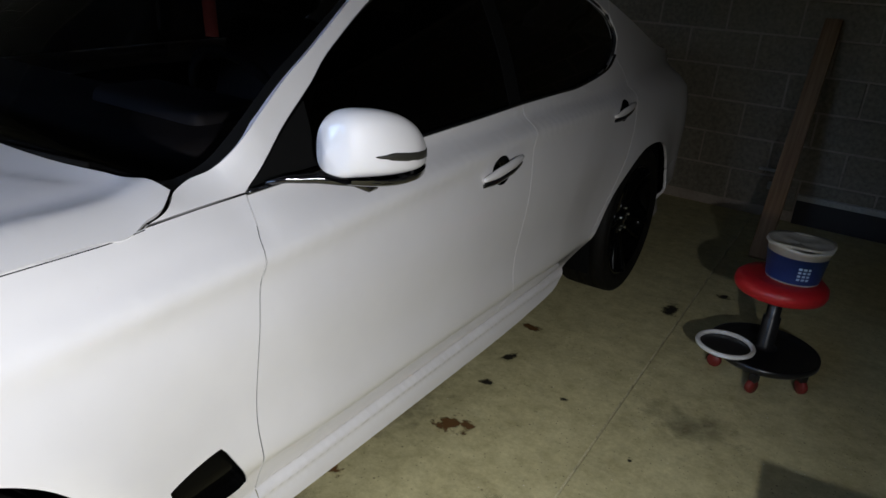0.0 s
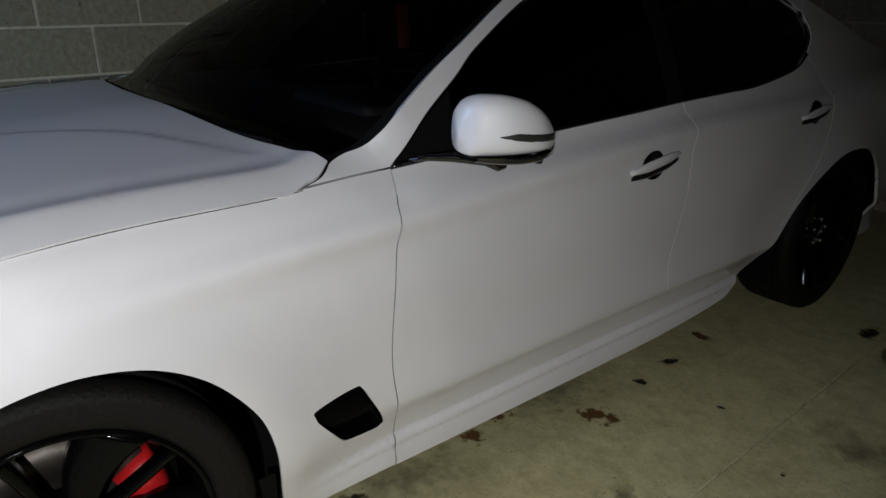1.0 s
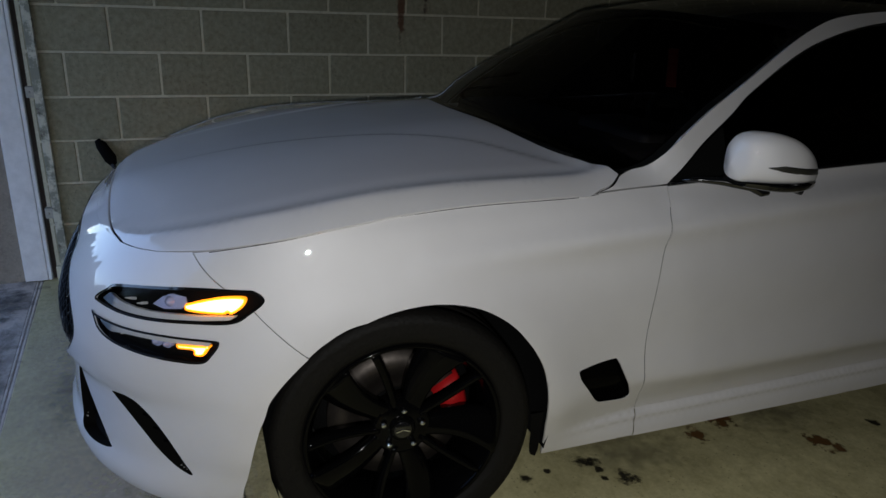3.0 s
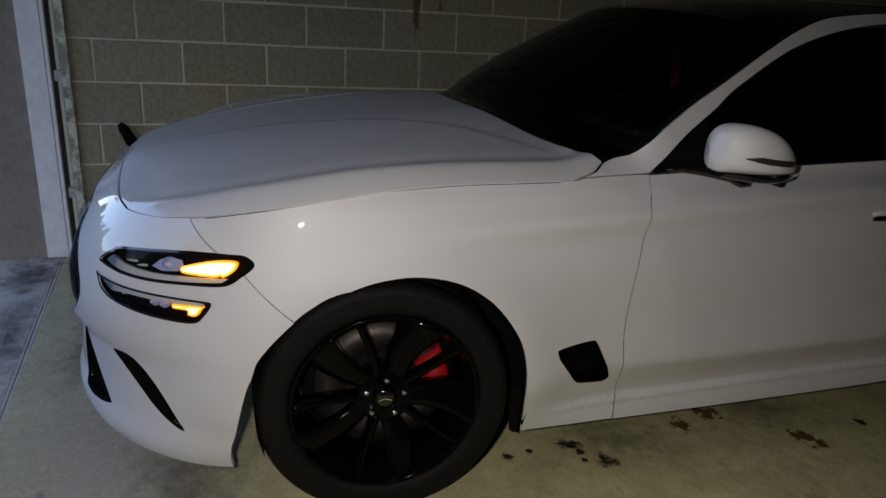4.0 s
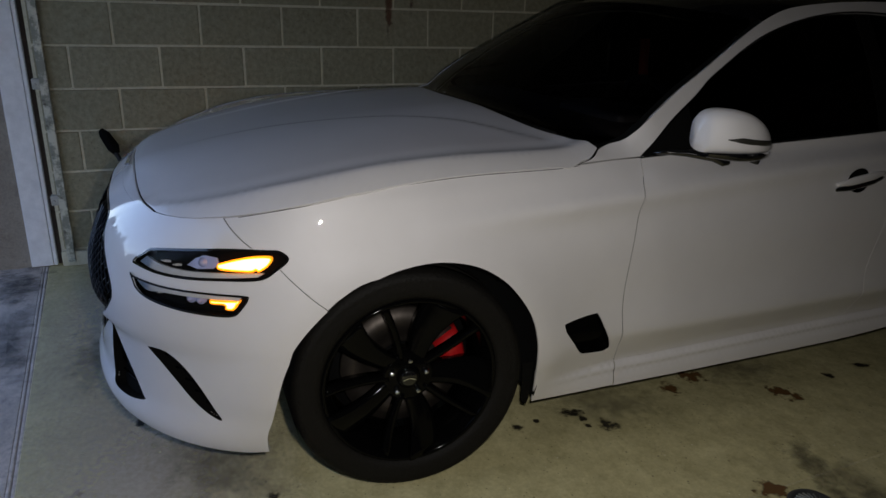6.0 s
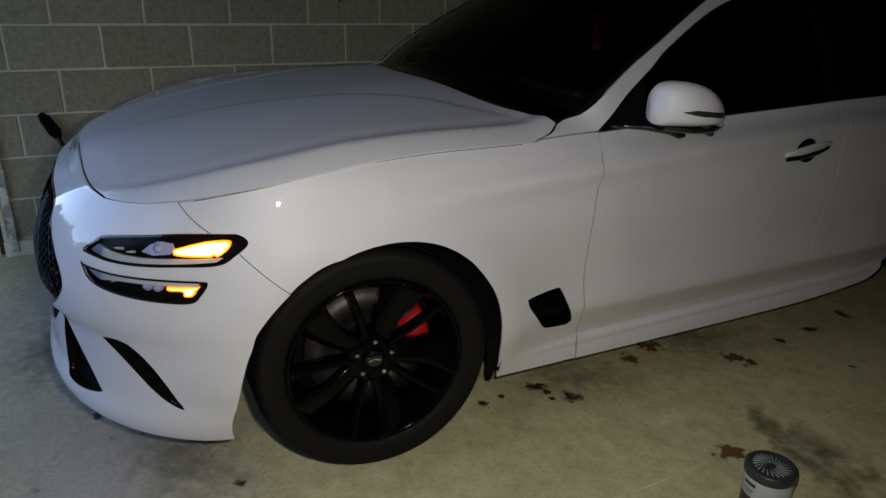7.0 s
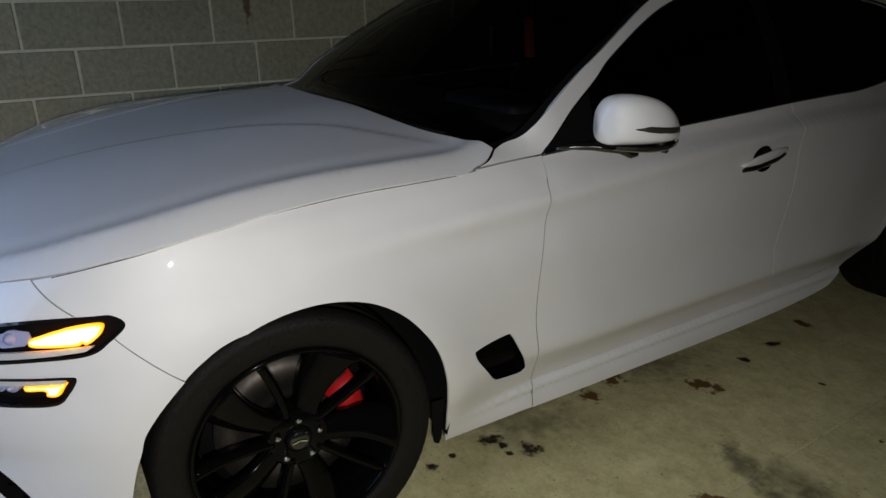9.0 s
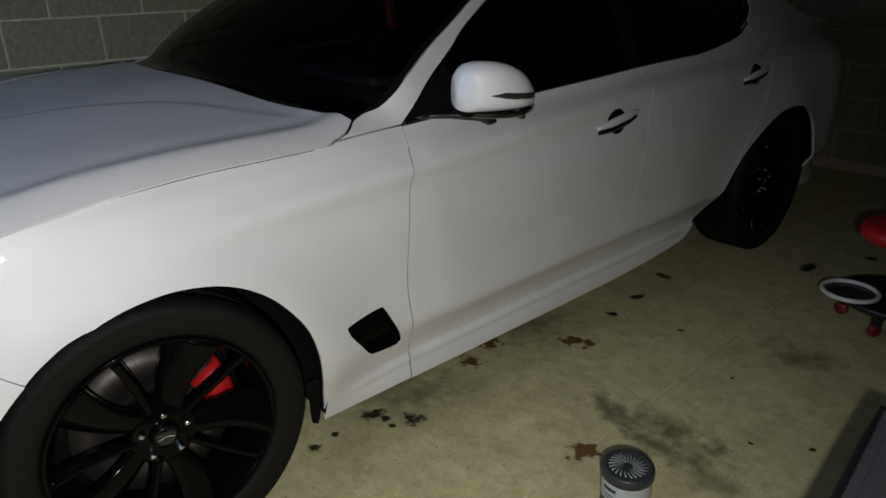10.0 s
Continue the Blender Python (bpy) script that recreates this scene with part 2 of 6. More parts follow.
BELTRED = plain("red_webbing", (0.85, 0.14, 0.08), 0.8, grain=0.2, grain_scale=200)
# near-black that stands in for the shade inside the front door gap
GAP_SHADE = plain("grey_door_seal", (0.025, 0.025, 0.025), 0.7)
SMOKED = plain("smoked_lens", (0.035, 0.034, 0.028), 0.35, spec=0.3)
REDSEAT = plain("red_vinyl", (0.50, 0.014, 0.018), 0.42, coat=0.15, grain=0.05)
STOOLBLACK = plain("black_stool_plastic", (0.010, 0.010, 0.011), 0.28, grain=0.05)
REDWHEEL = plain("red_caster_plastic", (0.17, 0.018, 0.014), 0.45)
BUCKETWHITE = plain("bucket_plastic", (0.50, 0.49, 0.44), 0.5, grain=0.08, grain_scale=14)
LABELBLUE = plain("blue_label", (0.014, 0.042, 0.16), 0.4, grain=0.05)
LABELPALE = plain("pale_print", (0.35, 0.5, 0.68), 0.5)
RINGWHITE = plain("white_ring_plastic", (0.72, 0.72, 0.70), 0.5)
CANGREY = plain("can_dark_plastic", (0.03, 0.032, 0.034), 0.4)
CANLABEL = plain("can_label", (0.42, 0.43, 0.43), 0.45)
CANCLEAR = plain("clear_lid", (0.20, 0.22, 0.21), 0.2, coat=0.5)
MATGREY = plain("grey_mat_fabric", (0.075, 0.073, 0.08), 0.95, grain=0.5, grain_scale=260)
MATEDGE = plain("black_mat_edge", (0.008, 0.008, 0.008), 0.7)
PIPEWHITE = plain("dusty_white_board", (0.45, 0.44, 0.40), 0.7, grain=0.2)
RUST = stain_material("rust_stain", (0.17, 0.065, 0.03), 0.7)
OIL = stain_material("dark_oil_stain", (0.022, 0.018, 0.012), 0.85, 0.4, 2.3, 30)
OILBROWN = stain_material("brown_oil_stain", (0.15, 0.068, 0.018), 0.85, 0.4, 3.2, 26)
DAMP = stain_material("damp_stain", (0.13, 0.118, 0.08), 0.42, 0.8, 2.2, 16)
# pale grey for the floor near the mouth: sky light put into the colour
SKYLIT_GREY = stain_material("grey_dust", (0.62, 0.545, 0.49), 0.72, 1.0, 0.7, 60)
GRIME = stain_material("grey_grime", (0.10, 0.095, 0.09), 0.75, 0.7, 2.4, 11)
FOLIAGE = plain("dark_foliage", (0.035, 0.05, 0.025), 0.8, grain=0.3, grain_scale=3)
GRASS = plain("grass_green", (0.06, 0.10, 0.02), 0.6, grain=0.1, grain_scale=9)
WOOD = wood_material()


# ---- mesh helpers ----
def finish(name, verts, faces, mat, parent=None, label="", smooth=True):
    me = bpy.data.meshes.new(name)
    me.from_pydata([tuple(v) for v in verts], [], faces)
    me.materials.append(mat)
    me.polygons.foreach_set("use_smooth", [smooth] * len(me.polygons))
    me.update()
    ob = new(name, me)
    ob.parent = parent
    if label:
        tagged(ob, label)
    return ob


def part(name, bm, mat, parent=None, label="", smooth=False):
    me = bpy.data.meshes.new(name)
    bmesh.ops.recalc_face_normals(bm, faces=bm.faces)
    bm.to_mesh(me)
    bm.free()
    me.materials.append(mat)
    me.polygons.foreach_set("use_smooth", [smooth] * len(me.polygons))
    ob = new(name, me)
    ob.parent = parent
    if label:
        tagged(ob, label)
    return ob


def thing(name, x, y, z, label, category, rz=0, group=""):
    e = new(name)
    e.empty_display_size = 0.1
    e.matrix_world = pose(x, y, z, 0, 0, rz)
    return tagged(e, label, category, group)


def box(bm, size, at=(0, 0, 0), bevel=0.0, m=None, seg=2):
    r = bmesh.ops.create_cube(bm, size=1.0, matrix=(m or Matrix()) @ Matrix.Translation(at) @ Matrix.Diagonal((*size, 1)))
    if bevel:
        es = list({e for v in r["verts"] for e in v.link_edges})
        bmesh.ops.bevel(bm, geom=es, offset=bevel, segments=seg, profile=0.5, affect="EDGES")


def lathe(profile, n=48, axis="z", closed=False):
    """A turned shape from (radius, height) pairs; axis z or x."""
    verts, faces = [], []
    m = len(profile)
    for i in range(n):
        a = 2 * math.pi * i / n
        for r, h in profile:
            verts.append((r * math.cos(a), r * math.sin(a), h) if axis == "z" else (h, r * math.cos(a), r * math.sin(a)))
    for i in range(n):
        j = (i + 1) % n
        for k in range(m if closed else m - 1):
            k2 = (k + 1) % m
            faces.append((i * m + k, j * m + k, j * m + k2, i * m + k2))
    return verts, faces


def cat(pts, n=8):
    """A smooth line through points."""
    if len(pts) < 3:
        return [tuple(p) for p in pts]
    p = [tuple(2 * a - b for a, b in zip(pts[0], pts[1]))] + [tuple(q) for q in pts] + [tuple(2 * a - b for a, b in zip(pts[-1], pts[-2]))]
    out = []
    for i in range(1, len(p) - 2):
        for k in range(n):
            t = k / n
            out.append(tuple(0.5 * (2 * b + (c - a) * t + (2 * a - 5 * b + 4 * c - d) * t * t + (3 * b - a - 3 * c + d) * t ** 3)
                             for a, b, c, d in zip(p[i - 1], p[i], p[i + 1], p[i + 2])))
    return out + [p[-2]]


def ring_of(pts, n=6):
    """A smooth closed outline through points."""
    q = [*pts[-2:], *pts, *pts[:2]]
    return cat(q, n)[2 * n:-2 * n - (0)][:len(pts) * n]


def loop(*segs):
    """A closed outline from smooth stretches that meet in corners."""
    out = []
    for s in segs:
        for q in cat(s):
            if not out or math.dist(out[-1], q) > 1e-4:
                out.append(q)
    if math.dist(out[0], out[-1]) < 1e-4:
        out.pop()
    return out


def even(poly, step):
    out = []
    for a, b in zip(poly, poly[1:] + poly[:1]):
        k = max(1, int(math.ceil(math.dist(a, b) / step)))
        out += [(a[0] + (b[0] - a[0]) * i / k, a[1] + (b[1] - a[1]) * i / k) for i in range(k)]
    return out


def area2(poly):
    return sum(a[0] * b[1] - b[0] * a[1] for a, b in zip(poly, poly[1:] + poly[:1]))


def inset(poly, d):
    """The outline moved inwards by d."""
    if area2(poly) < 0:
        poly = poly[::-1]
    n, out = len(poly), []
    for i in range(n):
        a, b, c = poly[i - 1], poly[i], poly[(i + 1) % n]
        v1 = Vector((b[0] - a[0], b[1] - a[1])); v2 = Vector((c[0] - b[0], c[1] - b[1]))
        if v1.length < 1e-9 or v2.length < 1e-9:
            out.append(b); continue
        v1.normalize(); v2.normalize()
        nrm = Vector((-v1.y - v2.y, v1.x + v2.x))
        if nrm.length < 1e-6:
            nrm = Vector((-v1.y, v1.x))
        nrm.normalize()
        k = d / max(0.5, nrm.dot(Vector((-v1.y, v1.x))))
        out.append((b[0] + nrm.x * k, b[1] + nrm.y * k))
    return out


def inside(px, py, poly):
    x = np.array([p[0] for p in poly]); y = np.array([p[1] for p in poly])
    x2, y2 = np.roll(x, -1), np.roll(y, -1)
    res = np.zeros(len(px), bool)
    for a, b, c, d in zip(x, y, x2, y2):
        if b == d:
            continue
        hit = ((b > py) != (d > py)) & (px < (c - a) * (py - b) / (d - b) + a)
        res ^= hit
    return res


def near(px, py, poly, lim):
    q = np.array(poly)
    res = np.zeros(len(px), bool)
    for i in range(0, len(q), 64):
        d = (px[:, None] - q[None, i:i + 64, 0]) ** 2 + (py[:, None] - q[None, i:i + 64, 1]) ** 2
        res |= (d < lim * lim).any(1)
    return res


from mathutils.geometry import delaunay_2d_cdt


def normal_at(surf, u, v, core):
    h = 1e-3
    p = Vector(surf(u, v))
    n = (Vector(surf(u + h, v)) - Vector(surf(u - h, v))).cross(Vector(surf(u, v + h)) - Vector(surf(u, v - h)))
    if n.length < 1e-12:
        return Vector((0, 0, 1))
    n.normalize()
    return n if n.dot(p - Vector(core)) > 0 else -n


def sheet(outer, holes, surf, step=0.035, gap=0.0018, lip=0.012, raise_by=0.0, core=(0.0, 1.2, 0.35), fine=0.016, extra=()):
    """A panel laid on surf inside an outline, with holes and a turned-in edge."""
    o = even(inset(outer, gap), fine)
    hs = [even(inset(h, -gap), fine) for h in holes]
    loops = [o] + hs
    soft = [inset(o, 0.003)] + [inset(h, -0.003) for h in hs]
    us = np.array([p[0] for p in o]); vs = np.array([p[1] for p in o])
    gx, gy = np.meshgrid(np.arange(us.min(), us.max(), step), np.arange(vs.min(), vs.max(), step))
    gx, gy = gx.ravel(), gy.ravel()
    ok = inside(gx, gy, o) & ~near(gx, gy, o, step * 0.55)
    for h in hs:
        ok &= ~inside(gx, gy, h) & ~near(gx, gy, h, step * 0.55)
    if extra:
        ex, ey = np.array([p[0] for p in extra]), np.array([p[1] for p in extra])
        fit = inside(ex, ey, o) & ~near(ex, ey, o, 0.0035)
        ex, ey = ex[fit], ey[fit]
        ok &= ~near(gx, gy, list(zip(ex, ey)), step * 0.4)
        gx, gy, ok = np.concatenate((gx, ex)), np.concatenate((gy, ey)), np.concatenate((ok, np.ones(len(ex), bool)))
    pts, edges, first = [], [], []
    for lp in loops:
        a = len(pts)
        first.append(a)
        pts += lp
        edges += [(a + i, a + (i + 1) % len(lp)) for i in range(len(lp))]
    nb = len(pts)
    for lp in soft:
        pts += lp
    pts += list(zip(gx[ok].tolist(), gy[ok].tolist()))
    vo, _, fo, ov, _, _ = delaunay_2d_cdt([Vector(p) for p in pts], edges, [], 0, 1e-6)
    cx = np.array([sum(vo[i].x for i in f) / 3 for f in fo]); cy = np.array([sum(vo[i].y for i in f) / 3 for f in fo])
    keep = inside(cx, cy, o)
    for h in hs:
        keep &= ~inside(cx, cy, h)
    verts, faces = [], []
    for q in vo:
        verts.append(Vector(surf(q.x, q.y)))
    if raise_by:
        verts = [p + normal_at(surf, q.x, q.y, core) * raise_by for p, q in zip(verts, vo)]
    for f, k in zip(fo, keep):
        if k:
            a, b, c = (verts[i] for i in f)
            n = (b - a).cross(c - a)
            mid = (vo[f[0]] + vo[f[1]] + vo[f[2]]) / 3
            faces.append(tuple(f) if n.dot(normal_at(surf, mid.x, mid.y, core)) > 0 else tuple(reversed(f)))
    if lip:
        back = {}
        for i, orig in enumerate(ov):
            for k in orig:
                back[k] = i
        for a, lp in zip(first, loops):
            ids, n = [], len(lp)
            for k, q in enumerate(lp):
                p, nm = verts[back.get(a + k, a + k)], normal_at(surf, *q, core)
                verts += [p.copy(), p - nm * 0.0008, p - nm * lip]
                ids.append(len(verts) - 3)
            for k in range(n):
                k2 = (k + 1) % n
                faces += [(ids[k] + e, ids[k] + e + 1, ids[k2] + e + 1, ids[k2] + e) for e in (0, 1)]
    return verts, faces


def flip(vf):
    return [Vector((-v[0], v[1], v[2])) for v in vf[0]], [tuple(reversed(f)) for f in vf[1]]


def join(*vfs):
    verts, faces = [], []
    for v, f in vfs:
        k = len(verts)
        verts += list(v)
        faces += [tuple(i + k for i in q) for q in f]
    return verts, faces


def tube(path, r, n=8, caps=True):
    """A round bar along points; r is one radius or one for each point."""
    verts, faces = [], []
    pts = [Vector(p) for p in path]
    side = None
    for i, p in enumerate(pts):
        t = (pts[min(i + 1, len(pts) - 1)] - pts[max(i - 1, 0)]).normalized()
        if side is None:
            side = t.orthogonal().normalized()
        side = (side - t * side.dot(t)).normalized()
        up = t.cross(side)
        rr = r[i] if isinstance(r, (list, tuple)) else r
        for k in range(n):
            a = 2 * math.pi * k / n
            verts.append(p + side * math.cos(a) * rr + up * math.sin(a) * rr)
    for i in range(len(pts) - 1):
        for k in range(n):
            faces.append((i * n + k, i * n + (k + 1) % n, (i + 1) * n + (k + 1) % n, (i + 1) * n + k))
    if caps:
        faces.append(tuple(range(n))[::-1])
        faces.append(tuple((len(pts) - 1) * n + k for k in range(n)))
    return verts, faces


# ---- the garage ----
WX, WY, FY = -3.04, 4.75, -0.86      # side wall face, rear wall face, front of the side wall
RX, TOP = 2.3, 2.55
HB, BW = 0.2032, 0.4064              # block course and length


def slab(name, size, at, mat, label, category="", bevel=0.0):
    bm = bmesh.new()
    box(bm, size, bevel=bevel)
    ob = part(name, bm, mat)
    ob.location = at
    return tagged(ob, label, category or name.split("_")[0], kind="structure")


def flat_poly(name, pts, z0, z1, mat, label, category):
    bm = bmesh.new()
    low = [bm.verts.new((x, y, z0)) for x, y in pts]
    top = [bm.verts.new((x, y, z1)) for x, y in pts]
    bm.faces.new(low[::-1]); bm.faces.new(top)
    n = len(pts)
    for i in range(n):
        bm.faces.new((low[i], low[(i + 1) % n], top[(i + 1) % n], top[i]))
    es = [e for e in bm.edges if all(abs(v.co.z - z1) < 1e-6 for v in e.verts)]
    bmesh.ops.bevel(bm, geom=es, offset=0.003, segments=2, profile=0.5, affect="EDGES")
    return tagged(part(name, bm, mat), label, category, kind="structure")


# front edges of slab and apron run a little askew to the walls
def joint_y(x): return -0.775 + 0.078 * (x + 1.09)
def edge_y(x): return -1.178 + 0.085 * (x + 1.86)


JX = -0.44
def long_joint(y): return JX - 0.037 * (y - 2.4)


floor = flat_poly("floor", [(WX - 0.12, joint_y(WX - 0.12)), (long_joint(-0.7) - 0.003, joint_y(JX)), (long_joint(WY) - 0.003, WY + 0.12), (WX - 0.12, WY + 0.12)], -0.15, 0.0, FLOOR,
                  "yellowed bare concrete garage floor with oil drips", "floor")
flat_poly("floor", [(long_joint(-0.7) + 0.003, joint_y(JX)), (RX + 0.1, joint_y(RX + 0.1)), (RX + 0.1, WY + 0.12), (long_joint(WY) + 0.003, WY + 0.12)], -0.15, 0.0, FLOOR,
          "yellowed bare concrete garage floor with damp patches", "floor")
flat_poly("floor_joint", [(long_joint(-0.7) - 0.0035, -0.7), (long_joint(-0.7) + 0.0035, -0.7), (long_joint(WY) + 0.0035, WY), (long_joint(WY) - 0.0035, WY)], -0.1, 0.0012, JOINT,
          "pale filled control joint in the concrete floor", "joint")
# the apron narrows where a strip of grass cuts into it
CUT, END = (-1.53, edge_y(-1.53)), (-0.72, -0.80)
flat_poly("pavement", [(-4.2, edge_y(-4.2)), CUT, END, (RX + 1.5, joint_y(RX + 1.5) - 0.075), (RX + 1.5, joint_y(RX + 1.5) - 0.030), (-4.2, joint_y(-4.2) - 0.030)], -0.15, -0.004, APRON,
          "weathered grey concrete apron at the garage mouth", "pavement")
for off, w in ((0.004, 0.011), (0.019, 0.010)):
    flat_poly("apron_joint", [(x, joint_y(x) - off - d) for x, d in ((-4.2, w), (RX, w), (RX, 0.0), (-4.2, 0.0))], -0.15, -0.002, RIDGE,
              "pale mortar ridge between floor slab and apron", "joint")
flat_poly("apron_joint", [(x, joint_y(x) - d) for x, d in ((-4.2, 0.0295), (RX, 0.0295), (RX, 0.0005), (-4.2, 0.0005))], -0.15, -0.009, GROOVE,
          "dirty groove between floor slab and apron", "joint")
ground = flat_poly("ground", [(-700, -900), (700, -900), (700, edge_y(0) - 0.004 + 63), (-700, edge_y(0) - 0.004 - 63)], -0.3, -0.022, ASPHALT,
                   "dark damp asphalt driveway outside the garage", "ground")
flat_poly("grass_bed", [(CUT[0] + 0.005, CUT[1] - 0.012), (-1.35, -1.62), (RX + 1.5, -1.25), (RX + 1.5, joint_y(RX + 1.5) - 0.085), (END[0] + 0.004, END[1] - 0.010)], -0.15, -0.012, SOIL,
          "mossy soil of the narrow grass strip beside the apron", "soil")
# the sheet goes under the whole building
slab("ground_base", (1400, 900, 0.2), (0, 448, -0.42), ASPHALT, "dark asphalt ground behind the garage", "ground")

# dark row of trees across the street, added out of view to break up the sky's reflection
def far_trees():
    rng = random.Random(3)
    verts, faces = [], []
    for k in range(150):
        x, y = rng.uniform(-62, 34), -30 - rng.uniform(0, 7)
        r, h = rng.uniform(1.6, 3.2), rng.uniform(3.0, 12.0) * (0.75 + 0.25 * math.sin(x * 0.35))
        base, n, m = len(verts), 10, 7
        for i in range(m + 1):
            t = i / m
            for q in range(n):
                a = 2 * math.pi * q / n
                rr = r * (0.25 + math.sin(math.pi * min(1.0, 0.12 + 0.88 * t)) * 0.9) * (1 + rng.uniform(-0.22, 0.22))
                verts.append((x + rr * math.cos(a), y + rr * math.sin(a), -0.1 + h * t + rng.uniform(-0.2, 0.2) * (i > 0)))
        faces += [(base + i * n + q, base + i * n + (q + 1) % n, base + (i + 1) * n + (q + 1) % n, base + (i + 1) * n + q) for i in range(m) for q in range(n)]
        faces.append(tuple(base + m * n + q for q in range(n)))
    return verts, faces


tagged(finish("backdrop", *far_trees(), FOLIAGE, smooth=False), "dark row of distant trees added out of view to shape reflections", "trees", kind="structure")

wall_west = slab("wall_west", (0.17, WY - FY + 0.4, TOP), (WX - 0.006 - 0.085, (WY + FY + 0.4) / 2, TOP / 2), MORTAR,
                 "grey concrete block side wall with pale mortar joints", "wall")
wall_north = slab("wall_north", (RX - WX + 0.2, 0.17, TOP), ((RX + WX) / 2, WY + 0.006 + 0.085, TOP / 2), MORTAR_DIM,
                  "concrete block rear wall, its dimness put into darker brown tones", "wall")
slab("wall_east", (0.15, WY - FY + 0.6, TOP), (RX + 0.075, (WY + FY) / 2, TOP / 2), STUCCO, "plain dark side wall of the garage", "wall")
slab("wall_south", (RX - WX + 0.3, 0.2, 0.42), ((RX + WX) / 2, -1.07, TOP - 0.21), STUCCO, "plain lintel over the garage door opening", "wall")
# unseen stretch of wall, added to darken the rear by shutting out sky
slab("wall_south", (RX + 0.56, 0.2, TOP - 0.42), ((RX - 0.50) / 2 + 0.03, -1.07, (TOP - 0.42) / 2), STUCCO, "unseen front wall added beside the opening to keep out sky light", "wall")
# unseen overhang, added to cut sky light and narrow its reflection on the nose
slab("eaves", (RX - WX + 1.2, 1.15, 0.12), ((RX + WX) / 2, -1.745, TOP - 0.18), STUCCO, "unseen roof overhang added to block the high sky", "eaves")
slab("ceiling", (RX - WX + 0.4, WY + 1.6, 0.12), ((RX + WX) / 2, (WY - 1.2) / 2, TOP + 0.06), PLASTER, "plain unseen garage ceiling, kept dark to limit bounced light", "ceiling")
slab("footing", (0.03, WY - FY, 0.078), (WX + 0.009, (WY + FY) / 2, 0.039), MORTAR, "low concrete footing along the block wall", "footing", 0.006)

# pillar, white trim and door track at the mouth
flat_poly("pillar", [(WX - 0.3, -1.293), (WX - 0.024, -1.293), (WX - 0.024, -1.003), (WX - 0.024, FY - 0.045), (WX - 0.3, FY - 0.045)], -0.15, TOP, STUCCO,
          "brown stucco pillar beside the garage opening", "pillar")
trim = slab("trim", (0.032, 0.100, TOP - 0.004), (WX - 0.008, -0.953, TOP / 2 + 0.004), TRIMWHITE, "chipped white painted door trim board on the pillar", "trim", 0.004)
# narrow second strip of the trim, and a dark strip added for the shaded recess behind the track
slab("trim", (0.02, 0.016, TOP - 0.004), (WX - 0.004, -0.893, TOP / 2 + 0.004), TRIMWHITE, "narrow white painted stop strip beside the door trim", "trim", 0.003)
slab("door_jamb", (0.05, 0.052, TOP - 0.01), (WX - 0.045, -0.858, TOP / 2), RECESS_SHADE, "dark strip added for the shaded, dirty wall recess behind the door track", "jamb", 0.002)
bm = bmesh.new()
box(bm, (0.022, 0.006, TOP - 0.05), (0, -0.015, 0), 0.001)
box(bm, (0.004, 0.034, TOP - 0.05), (0.010, 0.0, 0), 0.001)
box(bm, (0.022, 0.006, TOP - 0.05), (0, 0.015, 0), 0.001)
for k in range(24):
    box(bm, (0.002, 0.009, 0.022), (0.0128, 0.0, -1.2 + 0.1 * k), 0.0)
track = tagged(part("door_track", bm, TRACK), "worn paint-flecked galvanised vertical garage door track", "door track", kind="structure")
track.location = (WX + 0.022, -0.815, TOP / 2)
for z in (0.35, 0.92, 1.5, 2.1):
    bm = bmesh.new()
    box(bm, (0.05, 0.045, 0.05), (0, 0, 0), 0.004)
    box(bm, (0.012, 0.012, 0.012), (0.028, -0.008, 0.0), 0.003)
    br = part("bracket", bm, PIPEWHITE, track)
    br.location = (-0.02, -0.03, z - TOP / 2)


def rough_block(w, seed, mat):
    """A concrete block with rounded, slightly chipped edges, face towards +x."""
    rng = random.Random(seed)
    bm = bmesh.new()
    box(bm, (0.03, w - 0.011, HB - 0.011), (0, 0, 0), 0.0035, seg=1)
    for v in bm.verts:
        v.co += Vector((rng.uniform(-0.0012, 0.0012), rng.uniform(-0.0016, 0.0016), rng.uniform(-0.0016, 0.0016)))
    me = bpy.data.meshes.new("block")
    bm.to_mesh(me); bm.free()
    me.materials.append(mat)
    return me


BLOCKS = {m: [rough_block(BW, i, m) for i in range(6)] for m in (BLOCK, BLOCK_DIM)}
HALVES = {m: [rough_block(BW / 2, 20 + i, m) for i in range(3)] for m in (BLOCK, BLOCK_DIM)}


def lay_blocks(wall, start, stop, phase, place, low, mat):
    """Running bond in courses up a wall; place turns run, height and a small offset into a pose."""
    rng = random.Random(5)
    row = 0
    while low + row * HB + HB / 2 < TOP - 0.02:
        z = low + row * HB + HB / 2
        a = start
        first = phase + (BW / 2 if row % 2 else 0)
        cuts = [first + k * BW for k in range(-40, 40)]
        cuts = [c for c in cuts if start + 0.06 < c < stop - 0.06]
        ends = [start] + cuts + [stop]
        for a, b in zip(ends, ends[1:]):
            w = b - a
            me = rng.choice((BLOCKS if w > 0.3 else HALVES)[mat])
            ob = new("block", me)
            ob.parent = wall
            scale = w / (BW if w > 0.3 else BW / 2)
            m = place((a + b) / 2, z, rng.uniform(-0.002, 0.002)) @ Matrix.Diagonal((1, scale, 1, 1))
            ob.matrix_parent_inverse = Matrix()
            ob.matrix_basis = Matrix.Translation(-wall.location) @ m
        row += 1


